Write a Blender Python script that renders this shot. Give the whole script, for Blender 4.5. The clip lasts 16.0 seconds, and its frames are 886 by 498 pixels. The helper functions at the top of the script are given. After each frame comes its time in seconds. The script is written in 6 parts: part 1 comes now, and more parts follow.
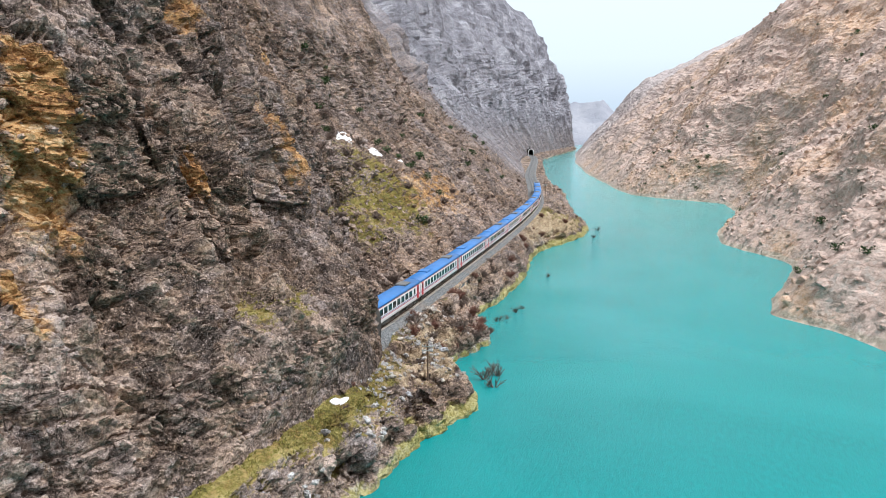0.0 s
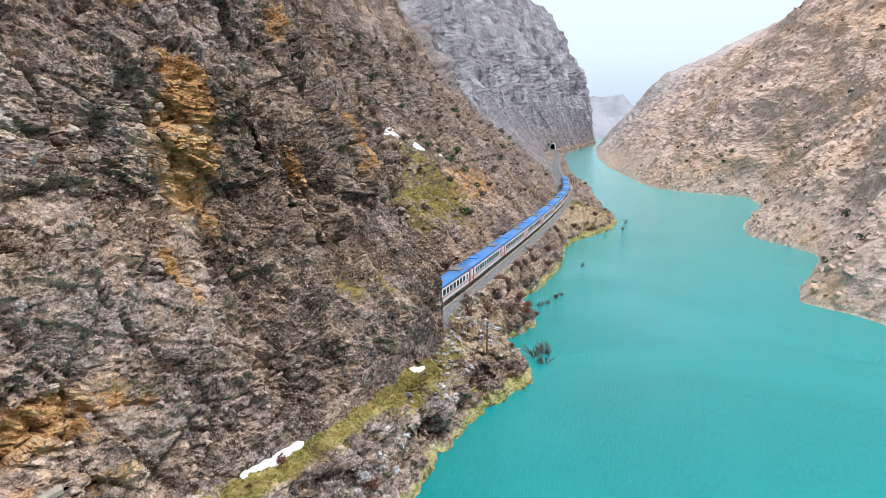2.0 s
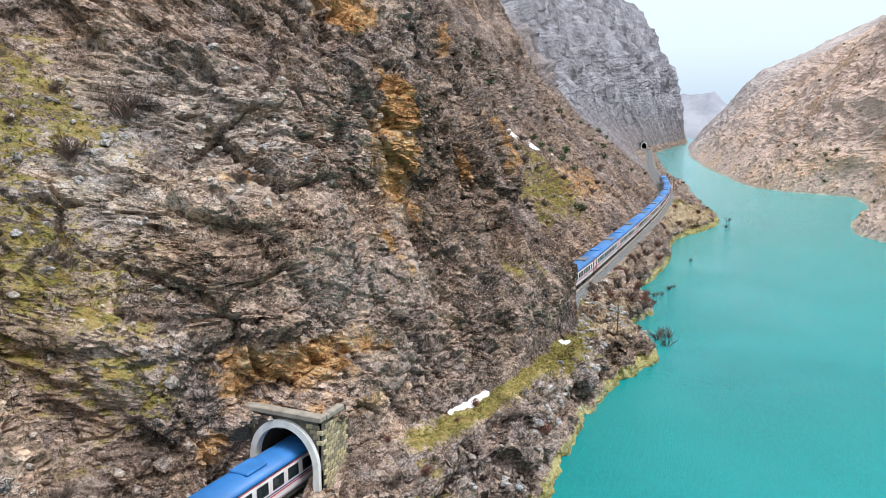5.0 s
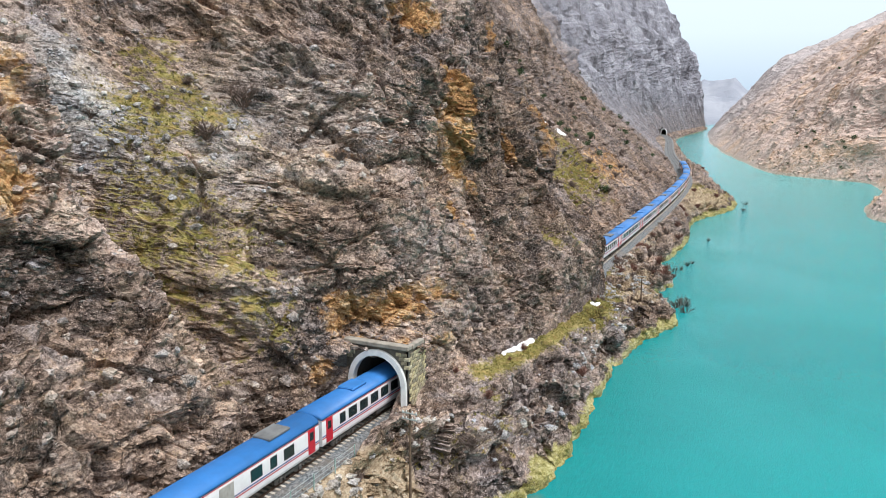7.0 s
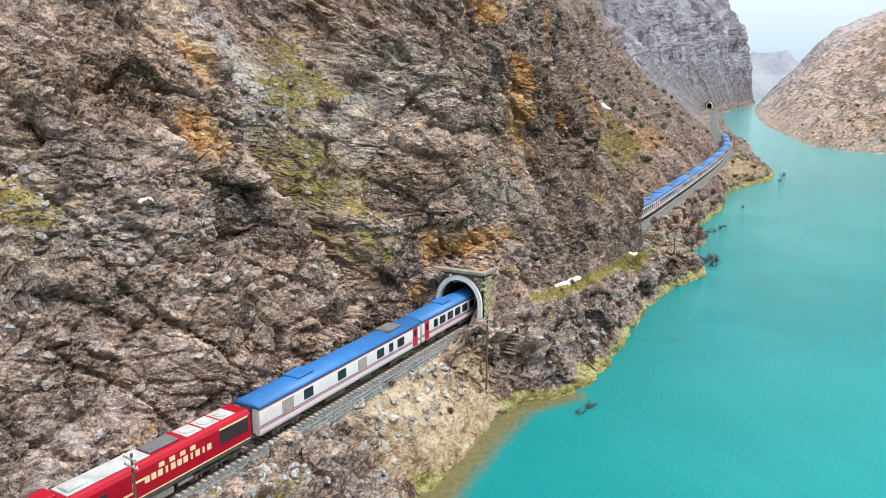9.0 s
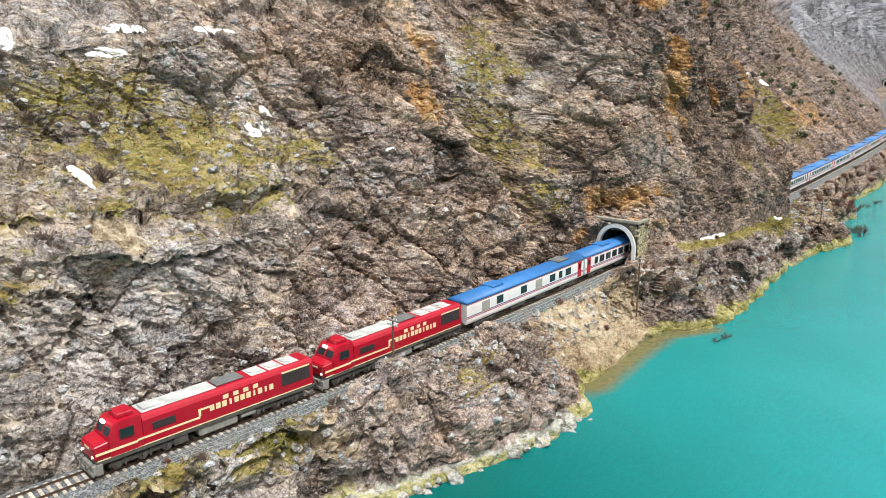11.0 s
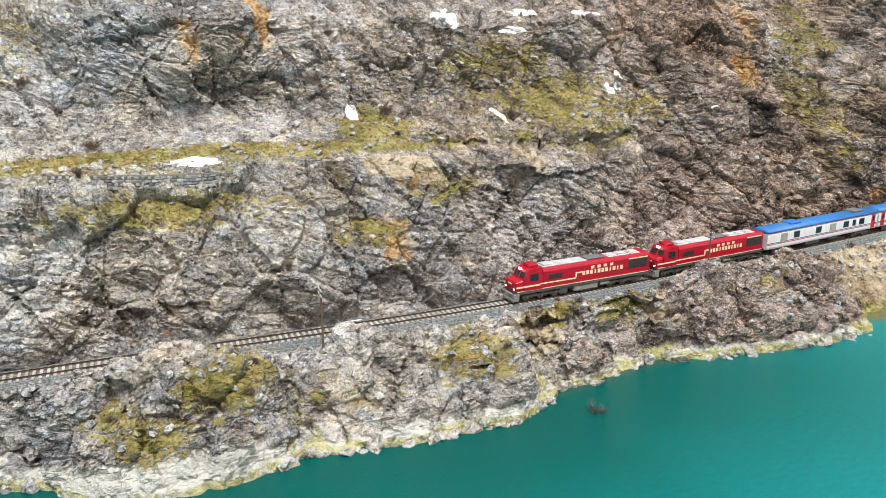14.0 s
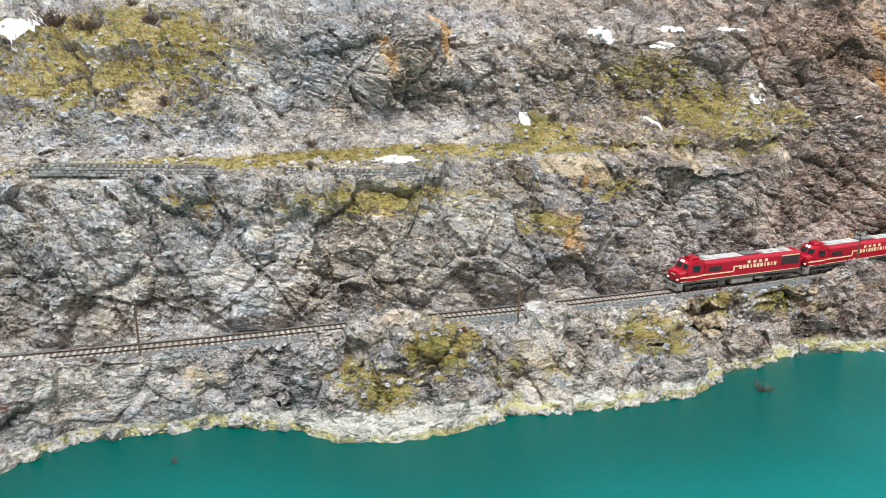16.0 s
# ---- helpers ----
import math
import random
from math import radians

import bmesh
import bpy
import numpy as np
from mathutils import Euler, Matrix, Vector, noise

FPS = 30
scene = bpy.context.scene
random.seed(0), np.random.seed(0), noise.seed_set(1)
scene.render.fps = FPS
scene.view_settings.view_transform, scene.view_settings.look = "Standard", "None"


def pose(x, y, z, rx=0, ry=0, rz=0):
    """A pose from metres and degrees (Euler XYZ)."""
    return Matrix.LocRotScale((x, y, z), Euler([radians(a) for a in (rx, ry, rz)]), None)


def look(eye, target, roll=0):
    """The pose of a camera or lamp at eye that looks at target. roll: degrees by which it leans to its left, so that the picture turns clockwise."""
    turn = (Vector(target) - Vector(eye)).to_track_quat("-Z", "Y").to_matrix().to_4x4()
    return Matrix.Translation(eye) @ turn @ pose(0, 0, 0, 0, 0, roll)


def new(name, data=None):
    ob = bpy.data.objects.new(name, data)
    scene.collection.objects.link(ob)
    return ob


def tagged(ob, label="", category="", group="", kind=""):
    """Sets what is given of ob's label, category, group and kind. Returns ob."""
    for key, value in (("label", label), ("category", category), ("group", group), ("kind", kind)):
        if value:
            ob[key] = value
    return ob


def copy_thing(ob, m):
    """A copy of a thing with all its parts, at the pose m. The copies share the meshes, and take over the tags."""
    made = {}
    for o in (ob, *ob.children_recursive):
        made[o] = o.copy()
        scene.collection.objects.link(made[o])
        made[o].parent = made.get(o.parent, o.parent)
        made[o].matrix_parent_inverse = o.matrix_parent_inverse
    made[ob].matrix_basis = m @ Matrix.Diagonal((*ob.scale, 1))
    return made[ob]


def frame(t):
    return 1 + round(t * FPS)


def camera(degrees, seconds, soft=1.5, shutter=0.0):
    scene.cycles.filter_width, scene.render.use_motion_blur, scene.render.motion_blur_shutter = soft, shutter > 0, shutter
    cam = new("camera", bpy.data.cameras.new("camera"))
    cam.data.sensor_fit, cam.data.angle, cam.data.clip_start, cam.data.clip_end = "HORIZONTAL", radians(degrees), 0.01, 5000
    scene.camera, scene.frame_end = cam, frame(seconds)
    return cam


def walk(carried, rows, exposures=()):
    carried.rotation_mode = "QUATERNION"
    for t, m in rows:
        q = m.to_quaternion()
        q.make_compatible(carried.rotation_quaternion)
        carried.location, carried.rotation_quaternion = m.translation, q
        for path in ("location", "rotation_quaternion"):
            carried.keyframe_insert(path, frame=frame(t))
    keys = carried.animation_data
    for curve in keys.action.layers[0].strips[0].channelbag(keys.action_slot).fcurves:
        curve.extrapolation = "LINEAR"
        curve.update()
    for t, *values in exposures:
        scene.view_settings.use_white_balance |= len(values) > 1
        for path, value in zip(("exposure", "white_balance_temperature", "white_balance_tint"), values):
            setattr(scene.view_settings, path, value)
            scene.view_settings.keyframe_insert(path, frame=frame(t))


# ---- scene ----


def eye(x, y, z, yaw, pitch, roll):
    """The camera's pose: metres, then degrees of yaw, pitch and roll."""
    return pose(x, y, z, 90 + pitch, 0, yaw) @ pose(0, 0, 0, 0, 0, roll)


cam = camera(60.8, 16.0, soft=0.8)
ROWS = [
    (0, eye(-18.23, -40.01, 35.54, -73.79, -8.99, 0.22)),
    (0.5, eye(-20.59, -39.38, 35.63, -73.66, -9.12, 0.22)),
    (1, eye(-23.31, -38.52, 35.76, -73.35, -9.25, 0.24)),
    (1.5, eye(-25.83, -37.81, 35.82, -72.98, -9.34, 0.22)),
    (2, eye(-28.78, -37.07, 35.90, -72.50, -9.43, 0.18)),
    (2.5, eye(-31.33, -36.32, 35.92, -72.09, -9.47, 0.10)),
    (3, eye(-34.12, -35.56, 36.04, -71.08, -9.55, 0.14)),
    (3.5, eye(-36.92, -34.81, 36.13, -69.79, -9.57, 0.13)),
    (4, eye(-39.55, -34.08, 36.23, -68.53, -9.46, 0.15)),
    (4.5, eye(-42.16, -33.53, 36.47, -67.31, -9.47, 0.25)),
    (4.7, eye(-43.01, -33.43, 36.48, -66.86, -9.47, 0.02)),
    (5.2, eye(-45.59, -33.14, 36.61, -66.00, -9.57, -0.02)),
    (5.75, eye(-48.86, -33.23, 36.68, -65.64, -9.84, 0.03)),
    (6.3, eye(-52.85, -33.78, 36.73, -65.49, -10.18, 0.11)),
    (6.8, eye(-57.33, -34.68, 36.81, -65.24, -10.48, 0.16)),
    (7, eye(-59.31, -34.89, 36.87, -65.02, -10.59, 0.16)),
    (7.5, eye(-64.29, -36.24, 36.95, -64.66, -10.87, 0.17)),
    (8, eye(-69.66, -37.77, 37.07, -64.08, -11.44, 0.11)),
    (8.2, eye(-71.73, -38.30, 37.14, -63.59, -11.66, 0.14)),
    (8.7, eye(-76.94, -39.87, 37.36, -62.60, -12.21, 0.09)),
    (9.25, eye(-82.53, -41.80, 37.72, -60.93, -12.78, 0.02)),
    (9.8, eye(-88.05, -43.96, 38.03, -58.50, -13.29, -0.06)),
    (10.3, eye(-93.09, -46.10, 38.10, -55.50, -13.69, -0.11)),
    (10.5, eye(-95.18, -47.01, 37.99, -54.16, -13.79, -0.22)),
    (11, eye(-100.19, -49.21, 38.01, -50.72, -14.21, -0.18)),
    (11.5, eye(-105.14, -51.61, 38.16, -47.23, -14.64, -0.17)),
    (12, eye(-109.82, -54.20, 38.17, -43.58, -15.03, -0.11)),
    (12.5, eye(-114.46, -56.83, 38.25, -40.01, -15.45, -0.09)),
    (13, eye(-118.94, -59.64, 38.27, -36.34, -15.83, -0.11)),
    (13.5, eye(-123.52, -62.32, 38.21, -32.90, -16.05, -0.07)),
    (14, eye(-127.45, -64.83, 38.23, -30.69, -15.95, -0.17)),
    (14.5, eye(-131.44, -66.78, 38.14, -29.88, -15.62, -0.20)),
    (15, eye(-135.59, -67.98, 37.94, -28.54, -15.24, -0.23)),
    (15.5, eye(-139.66, -68.59, 37.77, -26.99, -14.84, -0.22)),
    (16, eye(-144.25, -68.09, 37.51, -25.22, -14.52, -0.23)),
]
walk(cam, ROWS, [(0, 0.26, 5950, 9), (8.2, 0.26, 5950, 8), (11, 0.38, 6250, 6), (12.5, 0.38, 6300, 7), (14, 0.26, 6150, 7), (16, 0.22, 6050, 7)])

# ---- sky and sun: a bright overcast day ----
world = bpy.data.worlds.new("overcast_sky")
scene.world = world
world.use_nodes = True
wt = world.node_tree
wt.nodes.clear()
w_out = wt.nodes.new("ShaderNodeOutputWorld")
w_bg = wt.nodes.new("ShaderNodeBackground")
w_sky = wt.nodes.new("ShaderNodeTexSky")
w_sky.sky_type = "NISHITA"
w_sky.sun_disc = False
w_sky.sun_elevation = radians(62)
w_sky.sun_rotation = radians(200)
w_sky.dust_density = 3.0
w_sky.air_density = 1.0
w_mix = wt.nodes.new("ShaderNodeMix")
w_mix.data_type = "RGBA"
w_mix.inputs["Factor"].default_value = 0.82
w_coord = wt.nodes.new("ShaderNodeTexCoord")
w_sep = wt.nodes.new("ShaderNodeSeparateXYZ")
w_ramp = wt.nodes.new("ShaderNodeValToRGB")
w_ramp.color_ramp.elements[0].position = 0.0
w_ramp.color_ramp.elements[0].color = (6.6, 7.9, 9.3, 1)
w_ramp.color_ramp.elements[1].position = 0.30
w_ramp.color_ramp.elements[1].color = (12.0, 12.0, 11.6, 1)
low = w_ramp.color_ramp.elements.new(0.09)
low.color = (9.8, 10.6, 10.9, 1)
wt.links.new(w_coord.outputs["Generated"], w_sep.inputs[0])
wt.links.new(w_sep.outputs["Z"], w_ramp.inputs[0])
wt.links.new(w_sky.outputs[0], w_mix.inputs["A"])
wt.links.new(w_ramp.outputs[0], w_mix.inputs["B"])
wt.links.new(w_mix.outputs["Result"], w_bg.inputs["Color"])
w_bg.inputs["Strength"].default_value = 0.088
wt.links.new(w_bg.outputs[0], w_out.inputs["Surface"])

sun_data = bpy.data.lights.new("sun", "SUN")
sun_data.energy = 3.4
sun_data.angle = radians(24)
sun_data.color = (1.0, 0.96, 0.90)
sun = new("sun", sun_data)
sun.matrix_world = look((0, 0, 0), (0.14, 0.42, -0.90))

# ---- materials ----


class Nodes:
    """Short hand for building one node material."""

    def __init__(self, name):
        self.mat = bpy.data.materials.new(name)
        self.mat.use_nodes = True
        self.t = self.mat.node_tree
        self.bsdf = self.t.nodes["Principled BSDF"]
        self.coord = self.t.nodes.new("ShaderNodeTexCoord").outputs["Object"]

    def link(self, a, b):
        self.t.links.new(a, b)

    def stretch(self, scale, turn=(0, 0, 0)):
        n = self.t.nodes.new("ShaderNodeMapping")
        n.inputs["Scale"].default_value = scale
        n.inputs["Rotation"].default_value = [radians(a) for a in turn]
        self.link(self.coord, n.inputs["Vector"])
        return n.outputs[0]

    def noise(self, scale, detail=4.0, rough=0.6, vec=None, lac=2.0, distort=0.0):
        n = self.t.nodes.new("ShaderNodeTexNoise")
        n.inputs["Scale"].default_value = scale
        n.inputs["Detail"].default_value = detail
        n.inputs["Roughness"].default_value = rough
        n.inputs["Lacunarity"].default_value = lac
        n.inputs["Distortion"].default_value = distort
        self.link(vec or self.coord, n.inputs["Vector"])
        return n.outputs["Fac"]

    def voronoi(self, scale, feature="F1", vec=None, out="Distance", rand=1.0):
        n = self.t.nodes.new("ShaderNodeTexVoronoi")
        n.feature = feature
        n.inputs["Scale"].default_value = scale
        n.inputs["Randomness"].default_value = rand
        self.link(vec or self.coord, n.inputs["Vector"])
        return n.outputs[out]

    def ramp(self, fac, stops):
        n = self.t.nodes.new("ShaderNodeValToRGB")
        els = n.color_ramp.elements
        while len(els) < len(stops):
            els.new(0.5)
        for e, (p, c) in zip(els, stops):
            e.position = p
            e.color = (*c, 1) if isinstance(c, tuple) else (c, c, c, 1)
        self.link(fac, n.inputs[0])
        return n.outputs[0]

    def mix(self, fac, a, b, mode="MIX"):
        n = self.t.nodes.new("ShaderNodeMix")
        n.data_type = "RGBA"
        n.blend_type = mode
        for s, v in (("Factor", fac), ("A", a), ("B", b)):
            if isinstance(v, (int, float)) and s == "Factor":
                n.inputs[s].default_value = v
            elif isinstance(v, tuple):
                n.inputs[s].default_value = (*v, 1)
            else:
                self.link(v, n.inputs[s])
        return n.outputs["Result"]

    def math(self, op, a, b=0.0, c=None):
        n = self.t.nodes.new("ShaderNodeMath")
        n.operation = op
        for i, v in enumerate((a, b) if c is None else (a, b, c)):
            if isinstance(v, (int, float)):
                n.inputs[i].default_value = v
            else:
                self.link(v, n.inputs[i])
        return n.outputs[0]

    def attr(self, name):
        n = self.t.nodes.new("ShaderNodeAttribute")
        n.attribute_name = name
        return n.outputs["Fac"]

    def axis(self, which):
        n = self.t.nodes.new("ShaderNodeSeparateXYZ")
        self.link(self.coord, n.inputs[0])
        return n.outputs[which]

    def random(self):
        return self.t.nodes.new("ShaderNodeObjectInfo").outputs["Random"]

    def island(self):
        return self.t.nodes.new("ShaderNodeNewGeometry").outputs["Random Per Island"]

    def bump(self, height, strength=0.5, distance=0.1, under=None):
        n = self.t.nodes.new("ShaderNodeBump")
        n.inputs["Strength"].default_value = strength
        n.inputs["Distance"].default_value = distance
        self.link(height, n.inputs["Height"])
        if under:
            self.link(under, n.inputs["Normal"])
        return n.outputs[0]

    def facet(self, scale, vec=None):
        """Broken faces: planes of random tilt, as a height in metres, and two random numbers for each."""
        n = self.t.nodes.new("ShaderNodeTexVoronoi")
        n.inputs["Scale"].default_value = scale
        self.link(vec or self.coord, n.inputs["Vector"])
        off = self.t.nodes.new("ShaderNodeVectorMath")
        off.operation = "SUBTRACT"
        self.link(vec or self.coord, off.inputs[0])
        self.link(n.outputs["Position"], off.inputs[1])
        tilt = self.t.nodes.new("ShaderNodeVectorMath")
        tilt.operation = "SUBTRACT"
        self.link(n.outputs["Color"], tilt.inputs[0])
        tilt.inputs[1].default_value = (0.5, 0.5, 0.5)
        dot = self.t.nodes.new("ShaderNodeVectorMath")
        dot.operation = "DOT_PRODUCT"
        self.link(off.outputs[0], dot.inputs[0])
        self.link(tilt.outputs[0], dot.inputs[1])
        sep = self.t.nodes.new("ShaderNodeSeparateColor")
        self.link(n.outputs["Color"], sep.inputs[0])
        return dot.outputs["Value"], sep.outputs[0], sep.outputs[1]

    def done(self, colour=None, rough=0.8, metal=0.0, normal=None, spec=None):
        for key, v in (("Base Color", colour), ("Roughness", rough), ("Metallic", metal), ("Normal", normal), ("Specular IOR Level", spec)):
            if v is None:
                continue
            if isinstance(v, tuple):
                self.bsdf.inputs[key].default_value = (*v, 1)
            elif isinstance(v, (int, float)):
                self.bsdf.inputs[key].default_value = v
            else:
                self.link(v, self.bsdf.inputs[key])
        return self.mat


def plain(name, colour, rough=0.6, metal=0.0, vary=0.18, scale=3.0, dirt=(0.10, 0.085, 0.07), dirty=0.25):
    """Paint or metal with slight mottling and a dusty film."""
    n = Nodes(name)
    dark = tuple(c * (1 - vary) for c in colour)
    light = tuple(min(1, c * (1 + vary)) for c in colour)
    base = n.ramp(n.noise(scale, 5), [(0.3, dark), (0.7, light)])
    film = n.ramp(n.noise(scale * 0.6, 6, 0.7), [(0.5, 0.0), (0.8, dirty)])
    n.done(n.mix(film, base, dirt), rough, metal, n.bump(n.noise(scale * 8, 3), 0.15, 0.01))
    return n.mat


def rock_material(name):
    """Weathered limestone: jointed grey blocks, brown stain, lichen, moss, ochre scars and a bleached foot."""
    n = Nodes(name)
    warp = n.t.nodes.new("ShaderNodeTexNoise")
    warp.inputs["Scale"].default_value = 0.45
    warp.inputs["Detail"].default_value = 3.0
    n.link(n.coord, warp.inputs["Vector"])
    shift = n.t.nodes.new("ShaderNodeVectorMath")
    shift.operation = "MULTIPLY_ADD"
    shift.inputs[1].default_value = (1.6, 1.6, 1.6)
    n.link(warp.outputs["Color"], shift.inputs[0])
    n.link(n.coord, shift.inputs[2])
    tilt = n.t.nodes.new("ShaderNodeMapping")
    tilt.inputs["Rotation"].default_value = (radians(34), radians(20), radians(18))
    tilt.inputs["Scale"].default_value = (1.0, 1.0, 2.3)
    n.link(shift.outputs[0], tilt.inputs["Vector"])
    beds = tilt.outputs[0]
    big = n.noise(0.055, 5, 0.6)
    mid = n.noise(0.60, 9, 0.72, beds)
    fine = n.noise(3.2, 8, 0.78)
    grit = n.noise(10.0, 4, 0.7)
    face_a, tint_a, level_a = n.facet(0.62, beds)
    face_b, tint_b, level_b = n.facet(1.9, beds)
    face_c, tint_c, level_c = n.facet(5.2, n.stretch((1.0, 1.0, 1.5), (20, 30, 0)))
    tone = n.math("ADD", n.math("MULTIPLY", mid, 0.34), n.math("ADD", n.math("MULTIPLY", n.attr("block"), 0.30), n.math("ADD", n.math("MULTIPLY", tint_a, 0.10), n.math("MULTIPLY", tint_b, 0.13))))
    tone = n.math("ADD", n.math("MULTIPLY_ADD", tint_c, 0.06, tone), n.math("ADD", n.math("MULTIPLY", n.math("SUBTRACT", fine, 0.5), 0.55), n.math("MULTIPLY", n.math("SUBTRACT", grit, 0.5), 0.40)))
    tone = n.math("MULTIPLY_ADD", n.math("SUBTRACT", n.noise(0.10, 4, 0.6, n.stretch((1.3, 1.3, 0.6), (0, 15, 0))), 0.5), 0.30, tone)
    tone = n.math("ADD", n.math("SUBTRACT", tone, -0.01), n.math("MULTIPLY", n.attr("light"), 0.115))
    tone = n.math("MULTIPLY_ADD", n.math("SUBTRACT", tone, 0.5), 1.14, 0.5)
    col = n.ramp(tone, [(0.25, (0.020, 0.017, 0.016)), (0.38, (0.088, 0.079, 0.074)), (0.50, (0.232, 0.216, 0.207)), (0.63, (0.45, 0.434, 0.42)), (0.78, (0.76, 0.75, 0.735))])
    # crusts of white lichen, in clusters
    crust = n.math("MULTIPLY", n.ramp(n.noise(2.3, 7, 0.76), [(0.555, 0.0), (0.615, 1.0)]), n.ramp(n.noise(0.17, 5, 0.65), [(0.40, 0.06), (0.62, 0.85)]))
    col = n.mix(crust, col, n.ramp(grit, [(0.35, (0.40, 0.385, 0.38)), (0.65, (0.74, 0.73, 0.72))]))
    speck = n.math("MULTIPLY", n.ramp(n.noise(6.0, 5, 0.72), [(0.57, 0.0), (0.62, 0.8)]), n.ramp(n.noise(0.5, 5, 0.7), [(0.42, 0.1), (0.58, 1.0)]))
    col = n.mix(speck, col, (0.66, 0.65, 0.64))
    pit = n.ramp(n.noise(4.6, 5, 0.72), [(0.38, 0.75), (0.43, 0.0)])
    col = n.mix(pit, col, (0.030, 0.025, 0.022))
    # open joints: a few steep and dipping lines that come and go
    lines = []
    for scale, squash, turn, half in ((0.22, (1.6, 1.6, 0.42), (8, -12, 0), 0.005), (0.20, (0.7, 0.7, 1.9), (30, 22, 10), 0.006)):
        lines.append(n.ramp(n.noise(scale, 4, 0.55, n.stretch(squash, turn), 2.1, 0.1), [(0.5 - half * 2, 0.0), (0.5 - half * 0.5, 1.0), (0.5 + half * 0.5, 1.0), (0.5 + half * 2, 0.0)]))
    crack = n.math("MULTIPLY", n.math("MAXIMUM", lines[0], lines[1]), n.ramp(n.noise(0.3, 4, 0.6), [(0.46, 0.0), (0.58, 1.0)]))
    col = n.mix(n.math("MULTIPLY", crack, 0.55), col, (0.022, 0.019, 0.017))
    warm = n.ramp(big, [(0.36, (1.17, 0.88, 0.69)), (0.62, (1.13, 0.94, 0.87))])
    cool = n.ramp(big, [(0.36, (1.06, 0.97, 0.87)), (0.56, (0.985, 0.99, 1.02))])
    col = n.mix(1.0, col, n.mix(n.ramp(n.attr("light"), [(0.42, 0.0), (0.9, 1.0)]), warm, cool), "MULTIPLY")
    # tan and blue-grey faces side by side, and rusty stains
    tan = n.ramp(n.math("ADD", n.math("MULTIPLY", n.noise(0.33, 6, 0.7, beds), 0.8), n.math("MULTIPLY", tint_a, 0.2)), [(0.50, 0.0), (0.64, 0.5)])
    col = n.mix(tan, col, n.mix(1.0, col, (1.13, 1.0, 0.80), "MULTIPLY"))
    blue = n.ramp(n.math("ADD", n.math("MULTIPLY", n.noise(0.24, 6, 0.68), 0.8), n.math("MULTIPLY", level_a, 0.2)), [(0.50, 0.0), (0.62, 0.8)])
    col = n.mix(blue, col, n.mix(1.0, col, (0.88, 0.96, 1.07), "MULTIPLY"))
    stain = n.math("MULTIPLY", n.ramp(n.noise(0.9, 7, 0.75, n.stretch((1.2, 1.2, 0.6), (0, 10, 0))), [(0.57, 0.0), (0.66, 0.4)]), n.ramp(n.noise(0.12, 4, 0.6), [(0.45, 0.0), (0.6, 1.0)]))
    col = n.mix(stain, col, n.ramp(tone, [(0.3, (0.07, 0.032, 0.014)), (0.6, (0.42, 0.235, 0.095))]))
    # brown weathering in streaks
    streak = n.ramp(n.noise(0.26, 8, 0.72, n.stretch((1.5, 1.5, 0.55), (0, 14, 0))), [(0.52, 0.0), (0.68, 0.6)])
    col = n.mix(streak, col, n.ramp(tone, [(0.28, (0.045, 0.030, 0.018)), (0.45, (0.19, 0.130, 0.082)), (0.65, (0.42, 0.34, 0.26))]))
    # fresh ochre scars
    och = n.ramp(n.math("ADD", n.attr("ochre"), n.math("MULTIPLY", n.math("SUBTRACT", n.noise(0.5, 8, 0.74), 0.5), 2.4)), [(0.56, 0.0), (0.88, 0.9)])
    col = n.mix(och, col, n.ramp(tone, [(0.24, (0.07, 0.032, 0.014)), (0.40, (0.34, 0.165, 0.060)), (0.52, (0.60, 0.345, 0.135)), (0.70, (0.72, 0.54, 0.33))]))
    # bleached limestone and algae near the water line
    pale = n.ramp(n.math("ADD", n.attr("pale"), n.math("MULTIPLY", n.math("SUBTRACT", n.noise(0.8, 6, 0.68), 0.5), 0.7)), [(0.40, 0.0), (0.58, 0.96)])
    col = n.mix(pale, col, n.ramp(tone, [(0.20, (0.20, 0.18, 0.15)), (0.36, (0.43, 0.40, 0.345)), (0.60, (0.69, 0.66, 0.60))]))
    alga = n.ramp(n.math("ADD", n.attr("algae"), n.math("MULTIPLY", n.math("SUBTRACT", n.noise(0.5, 6, 0.72), 0.5), 1.5)), [(0.50, 0.0), (0.70, 0.85)])
    col = n.mix(alga, col, n.ramp(tone, [(0.25, (0.10, 0.085, 0.015)), (0.45, (0.37, 0.335, 0.10)), (0.68, (0.60, 0.545, 0.28))]))
    # moss and winter grass
    moss = n.ramp(n.math("ADD", n.attr("moss"), n.math("ADD", n.math("MULTIPLY", n.math("SUBTRACT", n.noise(0.42, 9, 0.76), 0.5), 2.2), n.math("MULTIPLY", n.math("SUBTRACT", fine, 0.5), 1.7))), [(0.50, 0.0), (0.80, 0.86)])
    col = n.mix(moss, col, n.ramp(n.math("ADD", n.math("MULTIPLY", tone, 0.6), n.math("MULTIPLY", n.noise(0.22, 6, 0.7), 0.4)), [(0.28, (0.030, 0.024, 0.008)), (0.40, (0.098, 0.088, 0.015)), (0.50, (0.22, 0.195, 0.032)), (0.64, (0.42, 0.35, 0.12))]))
    withered = n.math("MULTIPLY", moss, n.ramp(n.noise(0.8, 7, 0.72), [(0.47, 0.0), (0.60, 0.75)]))
    col = n.mix(withered, col, n.ramp(tone, [(0.3, (0.07, 0.038, 0.012)), (0.6, (0.36, 0.235, 0.085))]))
